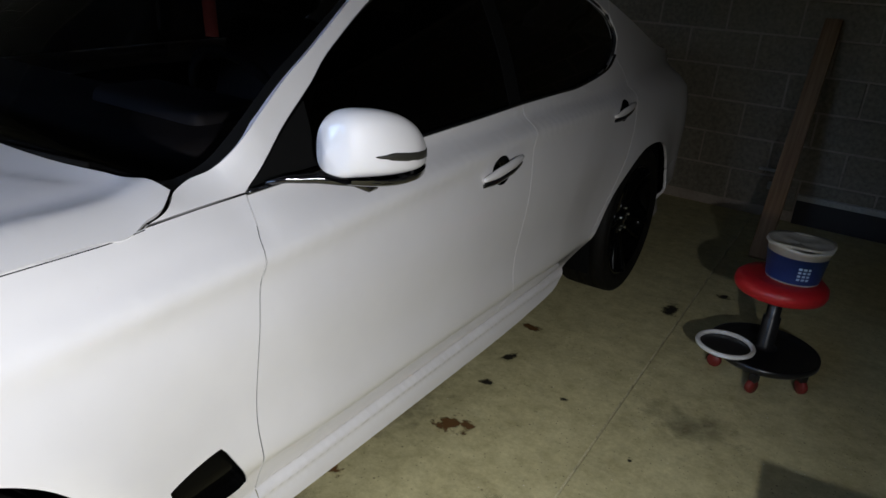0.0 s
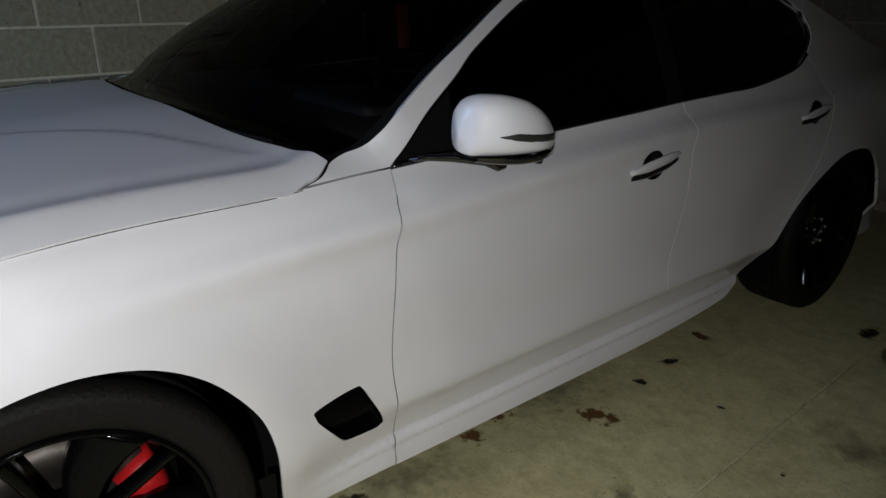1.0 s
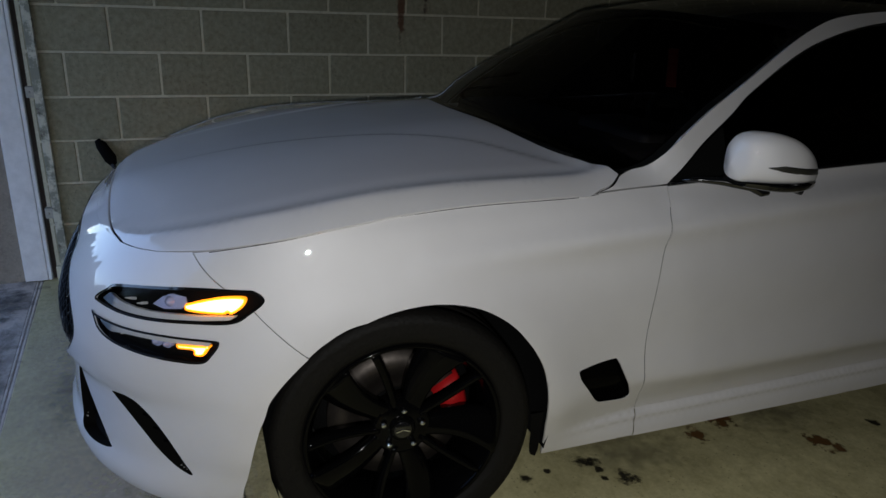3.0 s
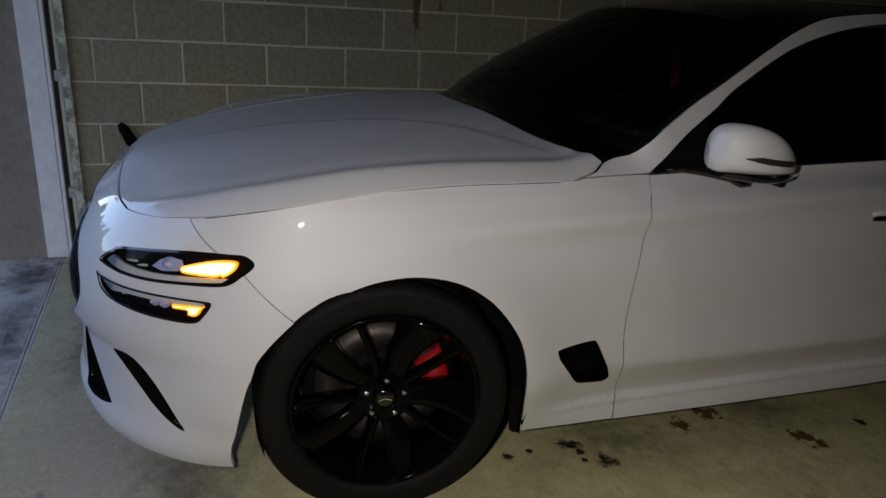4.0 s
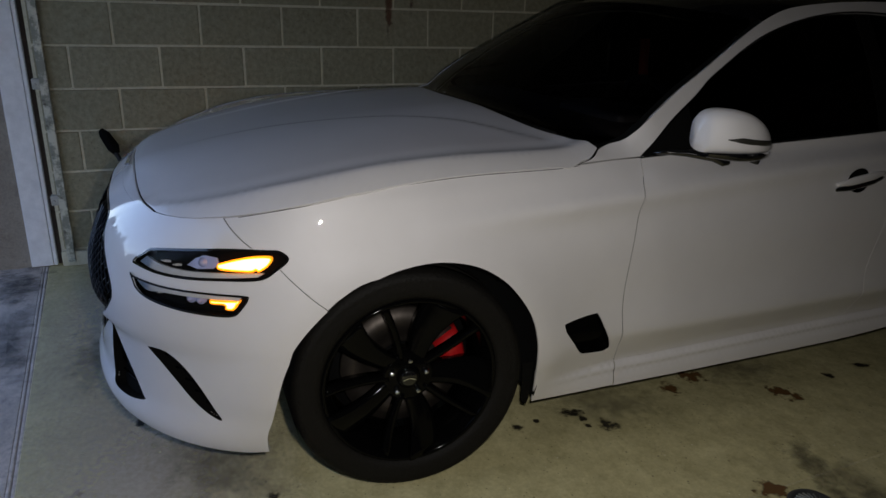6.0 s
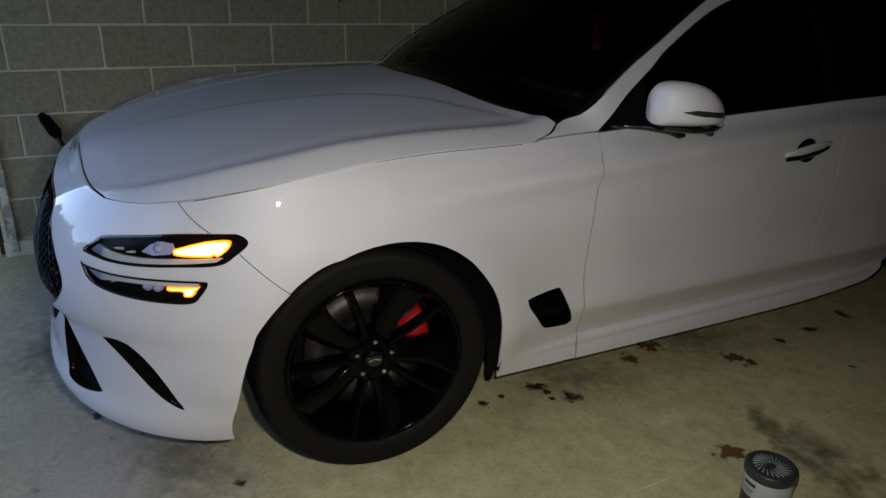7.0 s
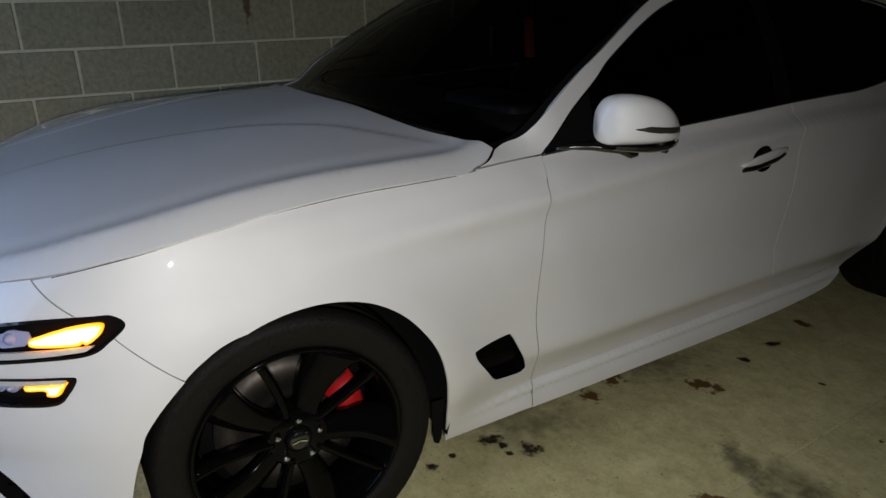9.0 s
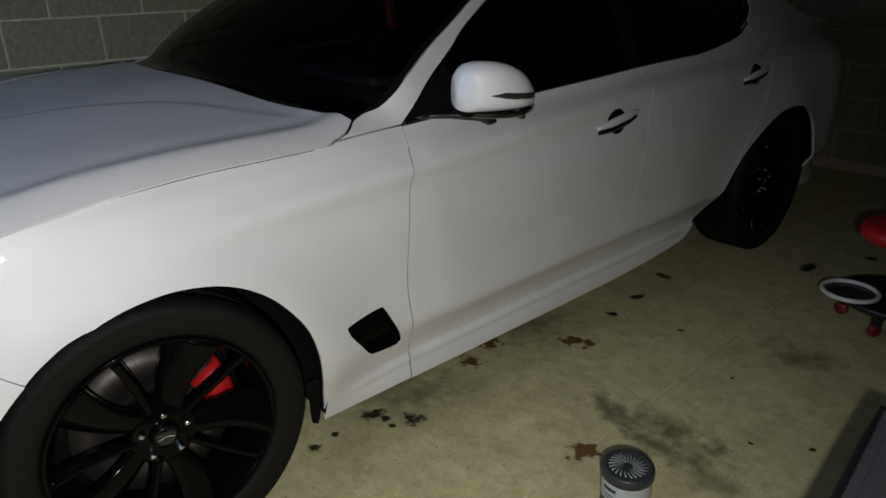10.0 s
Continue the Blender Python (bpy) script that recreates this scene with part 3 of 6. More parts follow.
# ---- the car: surfaces, in metres from the front axle's middle; the nose points to -y, its near flank to +x ----
def lerp_table(v, table):
    """A smooth value through (key, value) pairs."""
    if v <= table[0][0]:
        return table[0][1]
    for (a, fa), (b, fb) in zip(table, table[1:]):
        if v <= b:
            i = table.index((a, fa))
            h, m = b - a, (fb - fa) / (b - a)
            t0, t1 = m, m
            if i > 0:
                m0 = (fa - table[i - 1][1]) / (a - table[i - 1][0])
                t0 = 2 * m * m0 / (m + m0) if m * m0 > 0 else 0.0
            if i + 2 < len(table):
                m1 = (table[i + 2][1] - fb) / (table[i + 2][0] - b)
                t1 = 2 * m * m1 / (m + m1) if m * m1 > 0 else 0.0
            k = (v - a) / h
            return fa * (1 + 2 * k) * (1 - k) ** 2 + fb * k * k * (3 - 2 * k) + h * (t0 * k * (1 - k) ** 2 - t1 * k * k * (1 - k))
    return table[-1][1]


YS, LP, YR = -0.10, 2.6, 3.30
NOSE = [(0.10, 0.66), (0.16, 0.716), (0.20, 0.738), (0.235, 0.738), (0.255, 0.722), (0.28, 0.718), (0.40, 0.713), (0.452, 0.712), (0.478, 0.744), (0.55, 0.744), (0.60, 0.73), (0.68, 0.695), (0.74, 0.645), (0.80, 0.57), (0.9, 0.42)]
UPPER = [(0.56, 0.0), (0.66, 0.0), (0.74, -0.006), (0.80, -0.016), (0.86, -0.034), (0.90, -0.0655), (0.94, -0.09), (1.0, -0.13)]
SIDE = [(0.10, -0.10), (0.15, -0.064), (0.165, -0.0590), (0.19, -0.0600), (0.204, -0.0625), (0.213, -0.0665), (0.220, -0.0675), (0.226, -0.0635), (0.232, -0.0625), (0.239, -0.0675), (0.247, -0.0755),
        (0.252, -0.0765), (0.262, -0.0715), (0.275, -0.0645), (0.29, -0.0560), (0.31, -0.0440), (0.335, -0.0285), (0.355, -0.0150), (0.366, -0.0082), (0.376, -0.0040), (0.39, -0.0015), (0.42, 0.0), *UPPER]
PLAIN_SIDE = [(0.10, -0.10), (0.16, -0.062), (0.19, -0.050), (0.22, -0.0455), (0.30, -0.0315), (0.32, -0.0245), (0.36, -0.016), (0.44, -0.005), *UPPER]
WIDE = [(-0.9, 0.915), (-0.2, 0.918), (0.6, 0.918), (1.6, 0.915), (2.9, 0.922), (3.4, 0.91), (3.9, 0.88)]


def smooth_in(table, v, w):
    return sum(lerp_table(v + w * k, table) for k in (-1, -0.5, 0, 0.5, 1)) / 5


def flank(s, z):
    """Side, nose and tail skin: s runs along the flank and on round the corners."""
    zz = z - 0.012 * max(-0.6, min(1.0, s - 1.1)) * max(0.0, min(1.0, (0.45 - z) / 0.15)) if s > 0.2 else z + 0.018 * max(0.0, min(1.0, (0.45 - z) / 0.15))
    d = smooth_in(SIDE, zz, 0.004)
    if s < 0.75:
        k = max(0.0, min(1.0, (s - 0.42) / 0.33))
        d = k * d + (1 - k) * smooth_in(PLAIN_SIDE, zz, 0.02)
    if 0.0 < s < 3.6:
        line = 0.768 + 0.065 * min(s, 1.7) + 0.02 * max(0.0, s - 1.7)
        k = min(1.0, s / 0.45) * min(1.0, (3.6 - s) / 0.5)
        d += 0.022 * k * math.exp(-((z - line) / (0.032 if z > line else 0.038)) ** 2)
        d -= (0.006 + 0.004 * max(0.0, min(1.0, (s - 0.45) / 0.3))) * k * math.exp(-((z - 0.49) / 0.11) ** 2)
    for cy, amp in ((0.045, 0.026), (2.83, 0.018)):
        r = math.hypot(s - cy, z - 0.31)
        if r < 0.8:
            d += amp * (math.exp(-((max(r, 0.35) - 0.35) / 0.11) ** 2) - 0.4) * (1.0 if z > 0.31 else max(0.0, 1 - (0.31 - z) / 0.15)) * min(1.0, (0.8 - r) / 0.2)
    w = lerp_table(s, WIDE)
    if s >= YR:
        th = min((s - YR) / 0.9, 1.0) * math.pi / 2
        return ((w + d) * max(math.cos(th), 0.0) ** 0.7, YR + 0.56 * math.sin(th) ** 0.8, z)
    if s >= YS:
        return (w + d, s, z)
    th = min((YS - s) / 1.1, 1.0) * math.pi / 2
    return ((w + d) * max(math.cos(th), 0.0) ** (2 / LP), YS - smooth_in(NOSE, z, 0.015) * math.sin(th) ** (2 / LP), z)


def house(y, z):
    """Flank below the belt, leaning side windows above it."""
    if z < 0.90:
        return flank(y, z)
    k = min(1.0, (z - 0.90) / 0.03)
    x = 0.8525 - 0.22 * (z - 0.90) - 0.38 * (z - 0.90) ** 2
    lean = max(0.0, min(1.0, (0.76 - y) / 0.16))
    x -= 0.88 * (min(z, 0.955) - 0.90) * lean * lean * (3 - 2 * lean)
    taper = 0.0 if y < 2.4 else 0.10 * (y - 2.4) ** 2
    return ((1 - k) * flank(y, z)[0] + k * x - taper * k, y, z)


SPINE = [(-0.72, 0.750), (-0.695, 0.782), (-0.655, 0.832), (-0.55, 0.872), (-0.4, 0.907), (-0.2, 0.942), (0.0, 0.966), (0.2, 0.986), (0.45, 1.0), (0.7, 1.0)]
RIM = [(-0.72, 0.775), (-0.60, 0.782), (-0.45, 0.806), (-0.30, 0.838), (-0.05, 0.876), (0.19, 0.890), (0.44, 0.894), (0.50, 0.899), (0.56, 0.915), (0.6, 0.92)]


def rim_x(y):
    w = lerp_table(y, WIDE) + lerp_table(lerp_table(y, RIM), SIDE)
    if y >= YS:
        return w
    depth = smooth_in(NOSE, lerp_table(y, RIM), 0.015)
    return w * max(1e-4, 1 - min(1.0, (YS - y) / depth) ** LP) ** (1 / LP)


CREST = 0.925
FACE = [(-0.72, 0.003), (-0.60, 0.014), (-0.46, 0.034), (-0.33, 0.043), (-0.2, 0.045), (-0.05, 0.044), (0.1, 0.042), (0.26, 0.040), (0.43, 0.038), (0.56, 0.034)]
FOLD = [(-0.66, 0.20), (-0.48, 0.20), (-0.31, 0.22), (-0.14, 0.262), (0.03, 0.315), (0.17, 0.382), (0.30, 0.470), (0.377, 0.560), (0.47, 0.685), (0.55, 0.79)]


def bonnet_section(u, top, low, face):
    """Height across half the bonnet: a crown, a flat verge, a crisp crest and a steep side face."""
    if u < CREST:
        v = 1 - u / CREST
        k = min(1.0, v / 0.72)
        rise = 0.72 * k * k * (3 - 2 * k) + 0.28 * (1 - (1 - v) ** 2)
        return low + face + (top - low - face) * rise - 0.0034 * math.exp(-((v - 0.06) / 0.036) ** 2) * min(1.0, face / 0.03)
    e = (1 - u) / (1 - CREST)
    return low + face * (e ** 0.9 if e > 0 else e)


def bonnet(x, y):
    u = min(1.01, abs(x) / rim_x(y))
    top, low = smooth_in(SPINE, y, 0.03), smooth_in(RIM, y, 0.02)
    face = min(lerp_table(y, FACE), 0.7 * (top - low))
    z = sum(bonnet_section(max(0.0, u + e), top, low, face) for e in (-0.008, 0.0, 0.008)) / 3
    k = max(0.0, min(1.0, (y + 0.55) / 0.6))
    step = 0.0045 * k / (1 + math.exp(-max(-60.0, min(60.0, (abs(x) - lerp_table(y, FOLD)) / 0.0035))))
    return (x, y, z + step * max(0.0, 1 - (u / 0.9) ** 4) - 0.0015 * max(0.0, (u - 0.97) / 0.03))


CAR = thing("car", -1.68, 0.265, 0.0, "white sedan with black wheels, red calipers and lit amber indicators", "car")

# outlines shared by neighbouring panels
SEAM_F = [(0.712, 0.908), (0.700, 0.86), (0.687, 0.81), (0.672, 0.63), (0.671, 0.46), (0.690, 0.33), (0.706, 0.2468)]
SEAM_M = [(1.757, 0.948), (1.770, 0.90), (1.770, 0.865), (1.742, 0.761), (1.706, 0.567), (1.690, 0.45), (1.705, 0.365), (1.720, 0.259)]
SEAM_R = [(2.540, 1.040), (2.640, 0.95), (2.667, 0.842), (2.579, 0.70), (2.406, 0.482), (2.262, 0.36), (2.18, 0.292)]
BELT_F = [(0.712, 0.908), (0.95, 0.917), (1.24, 0.928), (1.52, 0.938), (1.757, 0.948)]
BELT_R = [(1.757, 0.948), (2.0, 0.954), (2.16, 0.958), (2.35, 0.980), (2.46, 1.002), (2.540, 1.040)]
SILL_F = [(0.706, 0.2468), (1.0, 0.2503), (1.36, 0.2546), (1.720, 0.259)]
SILL_R = [(1.720, 0.259), (1.95, 0.2617), (2.08, 0.270), (2.18, 0.292)]
ARCH_F = [(0.398, 0.171), (0.394, 0.23), (0.384, 0.31), (0.373, 0.40), (0.345, 0.487), (0.284, 0.574), (0.222, 0.629), (0.150, 0.665), (0.06, 0.682), (-0.03, 0.676), (-0.106, 0.653), (-0.147, 0.620), (-0.174, 0.588)]
ARCH_B = [(-0.174, 0.588), (-0.222, 0.521), (-0.250, 0.470), (-0.274, 0.41), (-0.295, 0.31), (-0.306, 0.22), (-0.314, 0.150)]
ARCH, JOIN = cat(ARCH_F + ARCH_B[1:]), 8 * (len(ARCH_F) - 1)
ARCH_R = [(2.215, 0.225), (2.30, 0.316), (2.375, 0.41), (2.52, 0.555), (2.70, 0.652), (2.86, 0.672), (3.02, 0.640), (3.14, 0.55), (3.21, 0.42), (3.235, 0.30), (3.24, 0.18)]
DLO_TOP = [(2.540, 1.040), (2.600, 1.105), (2.565, 1.180), (2.47, 1.225), (2.37, 1.252), (2.12, 1.289), (1.784, 1.325), (1.50, 1.315), (1.23, 1.250), (1.01, 1.139), (0.92, 1.074), (0.83, 1.011), (0.768, 0.957), (0.712, 0.908)]
def bonnet_corner(y):
    """Where the bonnet's rear corner meets the foot of the roof pillar."""
    x = 0.84
    for _ in range(30):
        z = bonnet(x, y)[2]
        x += 0.5 * (house(y, z)[0] - x)
    return x, y, z


CORNER = [bonnet_corner(y) for y in (0.515, 0.535, 0.553, 0.570, 0.586)]
RAIL_TOP = [(0.505, 0.899)] + [(y, z) for x, y, z in CORNER] + [(0.622, 0.944), (0.668, 0.955), (0.7045, 0.980), (0.740, 1.010), (0.771, 1.033), (0.847, 1.084), (0.93, 1.131), (1.24, 1.296), (1.46, 1.346), (1.85, 1.362), (2.21, 1.328), (2.60, 1.236), (2.95, 1.125), (3.30, 1.035)]

LAMP_U = ring_of([(-0.703, 0.671), (-0.678, 0.698), (-0.640, 0.716), (-0.45, 0.737), (-0.32, 0.739), (-0.285, 0.736), (-0.262, 0.718), (-0.284, 0.692), (-0.318, 0.670), (-0.405, 0.665), (-0.52, 0.661), (-0.62, 0.663)])
# the seam between fender and bumper runs into the upper lamp and out again
TIP_A = min(range(18, 30), key=lambda i: math.dist(LAMP_U[i], (-0.350, 0.739)))
TIP_B = min(range(37, 46), key=lambda i: math.dist(LAMP_U[i], (-0.277, 0.694)))
SEAM_LOW = cat([(-0.174, 0.588), (-0.230, 0.647), LAMP_U[TIP_B]])


def weld(*lines):
    """One closed outline from finished stretches."""
    out = []
    for q in sum((list(s) for s in lines), []):
        if not out or math.dist(out[-1], q) > 1e-4:
            out.append(tuple(q))
    return out[:-1] if math.dist(out[0], out[-1]) < 1e-4 else out


LAMP_L = ring_of([(-0.697, 0.640), (-0.685, 0.639), (-0.591, 0.633), (-0.447, 0.630), (-0.355, 0.628), (-0.340, 0.622), (-0.352, 0.597), (-0.372, 0.577), (-0.431, 0.575), (-0.519, 0.581), (-0.621, 0.596), (-0.672, 0.616)])
VENT_O = ring_of([(-0.672, 0.442), (-0.611, 0.446), (-0.565, 0.427), (-0.522, 0.390), (-0.484, 0.340), (-0.450, 0.285), (-0.432, 0.257), (-0.472, 0.272), (-0.52, 0.310), (-0.572, 0.363), (-0.618, 0.404), (-0.652, 0.428)])
VENT_I = ring_of([(-0.865, 0.445), (-0.842, 0.432), (-0.80, 0.388), (-0.756, 0.336), (-0.715, 0.275), (-0.705, 0.260), (-0.760, 0.247), (-0.83, 0.242), (-0.880, 0.252), (-0.895, 0.30), (-0.886, 0.38)])
GILL = ring_of([(0.468, 0.434), (0.480, 0.441), (0.570, 0.453), (0.588, 0.446), (0.610, 0.408), (0.652, 0.328), (0.650, 0.313), (0.636, 0.306), (0.575, 0.312), (0.548, 0.322), (0.512, 0.366), (0.475, 0.415)])
GRILLE = [(-1.2, 0.735), (-1.0, 0.728), (-0.92, 0.69), (-0.835, 0.635), (-0.775, 0.578), (-0.79, 0.535), (-0.90, 0.44), (-1.03, 0.345), (-1.2, 0.30)]


def both_sides(name, vf, mat, label=""):
    """The panel and its mirror image on the far flank."""
    a = finish(name, *vf, mat, CAR, label)
    b = finish(name, *flip(vf), mat, CAR, label)
    return a, b


def dished(poly, surf, depth, step=0.02, rim=0.0):
    """A shallow tray behind an opening."""
    v, f = sheet(poly, [], surf, step, 0.0, 0.0, -depth)
    walls, ids = [], []
    pts = even(poly if area2(poly) > 0 else poly[::-1], 0.016)
    vv, ff = [], []
    for u, w in pts:
        n = normal_at(surf, u, w, (0, 1.2, 0.35))
        p = Vector(surf(u, w))
        vv += [p - n * rim, p - n * depth]
    k = len(pts)
    for i in range(k):
        j = (i + 1) % k
        ff.append((2 * i, 2 * j, 2 * j + 1, 2 * i + 1))
    return join((v, f), (vv, ff))


def shut_z(s):
    """Height of the bonnet's shut line where the flank runs under it."""
    z = 0.80
    for _ in range(8):
        z = smooth_in(RIM, flank(s, z)[1], 0.02)
    return z


SHUT = [(s, shut_z(s)) for s in (-0.50, -0.45, -0.36, -0.26, -0.15, -0.05, 0.07, 0.19, 0.32, 0.44)] + [(0.505, 0.899)]
SEAM_TOP = cat([LAMP_U[TIP_A], (-0.42, 0.770), SHUT[0]])
# rows of points along the sill crease and the shoulder line keep both crisp
FINE = [(s, z + 0.012 * max(-0.6, min(1.0, s - 1.1))) for s in (0.42 + 0.025 * i for i in range(86))
        for z in (0.180, 0.191, 0.201, 0.209, 0.2145, 0.2195, 0.2235, 0.227, 0.2305, 0.234, 0.237, 0.239, 0.2415, 0.244, 0.2465, 0.255, 0.259, 0.264, 0.270, 0.277, 0.286, 0.297, 0.309, 0.322, 0.336, 0.348, 0.357, 0.364, 0.370, 0.377, 0.387, 0.40)]
FINE += [(s, 0.768 + 0.065 * min(s, 1.7) + 0.02 * max(0.0, s - 1.7) + e) for s in (0.10 + 0.04 * i for i in range(70)) for e in (-0.075, -0.058, -0.044, -0.032, -0.022, -0.014, -0.007, 0.0, 0.007, 0.015, 0.027, 0.045)]
# painted panels
fender_l, fender_r = both_sides("fender", sheet(weld(cat(SHUT), cat([(0.505, 0.899), (0.60, 0.9045), (0.712, 0.908)]), cat(SEAM_F), [(0.700, 0.166), (0.55, 0.167), (0.398, 0.170)],
                                                ARCH[:JOIN + 1], SEAM_LOW, LAMP_U[TIP_A:TIP_B][::-1], SEAM_TOP), [GILL], flank, 0.016, lip=0.006, extra=FINE), PAINT)
POCKET_F = ring_of([(1.562 + 0.050 * math.cos(a * math.pi / 6), 0.797 + 0.040 * math.sin(a * math.pi / 6)) for a in range(12)])
POCKET_R = ring_of([(2.524 + 0.050 * math.cos(a * math.pi / 6), 0.846 + 0.040 * math.sin(a * math.pi / 6)) for a in range(12)])
door_f = both_sides("front_door", sheet(loop(SEAM_F[::-1], BELT_F, SEAM_M, SILL_F[::-1]), [POCKET_F], house, 0.018, 0.0011, extra=FINE), PAINT)
door_r = both_sides("rear_door", sheet(loop(SEAM_M[::-1], BELT_R, SEAM_R, SILL_R[::-1]), [POCKET_R], house, 0.02, 0.0011, extra=FINE), PAINT)
both_sides("sill", sheet(loop([(0.700, 0.166), (0.706, 0.2468)], SILL_F, SILL_R, [(2.18, 0.292), (2.262, 0.36), (2.30, 0.316)], [(2.30, 0.316), (2.215, 0.225)],
                              [(2.215, 0.225), (2.10, 0.198), (1.7, 0.170), (1.1, 0.166), (0.8, 0.166), (0.700, 0.166)]), [], flank, 0.014, 0.0005, 0.0, extra=FINE), PAINT)
both_sides("quarter_panel", sheet(loop(SEAM_R[::-1], [(2.540, 1.040), (2.600, 1.105), (2.565, 1.180)], [(2.565, 1.180), (2.60, 1.236)], [(2.60, 1.236), (2.95, 1.125), (3.30, 1.035), (3.75, 0.99)],
                                       [(3.75, 0.99), (3.72, 0.80), (3.62, 0.62), (3.60, 0.58)], [(3.60, 0.58), (3.30, 0.50), (3.18, 0.49)], ARCH_R[-4::-1][:8], [(2.30, 0.316), (2.262, 0.36)]), [], house, 0.045), PAINT)
both_sides("roof_rail", sheet(loop(RAIL_TOP[:-2], [(2.60, 1.236), (2.565, 1.180)], DLO_TOP[2:], [(0.712, 0.908), (0.60, 0.9045), (0.505, 0.899)]), [], house, 0.03, lip=0.02), PAINT)
half = sheet(weld(SEAM_LOW, LAMP_U[TIP_B:], LAMP_U[:TIP_A + 1], SEAM_TOP, cat([(s, shut_z(s)) for s in (-0.50, -0.54, -0.58, -0.62, -0.66, -0.70, -0.749)] + [(-0.85, 0.779), (-0.95, 0.777), (-1.199, 0.776)]), cat(GRILLE),
                  cat([(-1.199, 0.17), (-0.95, 0.175), (-0.80, 0.182), (-0.68, 0.170), (-0.53, 0.156), (-0.39, 0.147), (-0.314, 0.150)]), ARCH[:JOIN - 1:-1]),
             [LAMP_L, VENT_O, VENT_I], flank, 0.022, 0.0002)
edge = [(rim_x(y) * 0.998, y) for y in (-0.604, -0.58, -0.55, -0.5, -0.4, -0.28, -0.15, 0.0, 0.15, 0.3, 0.42)]
FRONT = cat([(0.0, -0.666), (0.3, -0.655), (0.49, -0.635), edge[0]], 10)


TOP_EDGE = cat([(-1.199, 0.776), (-0.95, 0.777), (-0.749, 0.780)], 15)


def strip_at(i, t):
    """A point of the painted strip that rolls from the bonnet's front edge over to the bumper's top edge."""
    x, y = FRONT[i]
    s, z = TOP_EDGE[round(i * (len(TOP_EDGE) - 1) / (len(FRONT) - 1))]
    a, b = Vector(bonnet(x, y - 0.002)), Vector(flank(s, z))
    span = (b - a).length
    ta = (a - Vector(bonnet(x * 0.97, y + 0.025))).normalized() * span
    tb = (b - Vector(flank(s, z + 0.025))).normalized() * span
    return a * (2 * t ** 3 - 3 * t * t + 1) + ta * (t ** 3 - 2 * t * t + t) + b * (3 * t * t - 2 * t ** 3) + tb * (t ** 3 - t * t)


def nose_strip(rows=8):
    verts, faces = [], []
    for i in range(len(FRONT)):
        a = strip_at(i, 0.0)
        verts.append(a + Vector((0, 0.003, -0.012)))
        verts += [strip_at(i, k / rows) for k in range(rows + 1)]
    m = rows + 2
    for i in range(len(FRONT) - 1):
        for k in range(m - 1):
            faces.append((i * m + k, i * m + k + 1, (i + 1) * m + k + 1, (i + 1) * m + k))
    return verts, faces


nose_half = nose_strip()
bumper = finish("front_bumper", *join(half, flip(half), nose_half, flip(nose_half)), PAINT, CAR, "white front bumper with angular side intakes")

corner = [(0.861, 0.47)] + [(x - 0.002, y - 0.001) for x, y, z in CORNER]
right = FRONT + cat(edge + corner)[1:] + cat([corner[-1], (0.72, 0.548), (0.5, 0.48), (0.25, 0.43), (0.0, 0.415)])[1:]
whole = right + [(-x, y) for x, y in right[::-1] if x > 1e-6]
ridge = [(sg * rim_x(y) * u, y) for sg in (1, -1) for u in (0.79, 0.81, 0.83, 0.85, 0.87, 0.89, 0.905, 0.915, 0.925, 0.935, 0.95, 0.97) for y in (-0.59 + 0.025 * i for i in range(46))]
ridge += [(sg * (lerp_table(y, FOLD) + e), y) for sg in (1, -1) for e in (-0.015, -0.006, 0.0, 0.006, 0.015) for y in (-0.55 + 0.02 * i for i in range(52))]
hood = finish("hood", *sheet(whole, [], bonnet, 0.022, lip=0.008, extra=ridge), PAINT, CAR)

# dark bar laid in the front door gap, the seam's shade as colour
both_sides("door_seal", tube([Vector(flank(*q)) - normal_at(flank, *q, (0, 1.2, 0.35)) * 0.0040 for q in cat(SEAM_F[1:])], 0.0024, 6), GAP_SHADE)
both_sides("sill_seal", tube([Vector(flank(*q)) - normal_at(flank, *q, (0, 1.2, 0.35)) * 0.0030 for q in cat(SILL_F) + cat(SILL_R)[1:]], 0.0028, 6), PAINT)
# black bar under the bonnet's edge that draws the shut line's shadow
both_sides("hood_seal", tube([Vector(flank(q[0], q[1] - 0.0035)) - normal_at(flank, q[0], q[1] - 0.0035, (0, 1.2, 0.35)) * 0.0019 for q in cat(SHUT[1:])], 0.0024, 6), VOID)
# dark body behind the gaps
def backing():
    verts, faces = [], []
    ys = [-1.19 + 0.045 * i for i in range(118)]
    zs = [0.22, 0.3, 0.45, 0.6, 0.72, 0.80, 0.86]
    for y in ys:
        for z in zs:
            p = flank(y, z)
            n = normal_at(flank, y, z, (0, 1.2, 0.35))
            verts.append(Vector(p) - n * 0.035)
    for i in range(len(ys) - 1):
        for k in range(len(zs) - 1):
            y, z = (ys[i] + ys[i + 1]) / 2, (zs[k] + zs[k + 1]) / 2
            if math.hypot(y - 0.045, z - 0.30) < 0.42 or math.hypot(y - 2.8, z - 0.30) < 0.46 or (2.2 < y < 2.6 and z < 0.45):
                continue
            a = i * len(zs) + k
            faces.append((a, a + 1, a + 1 + len(zs), a + len(zs)))
    return verts, faces


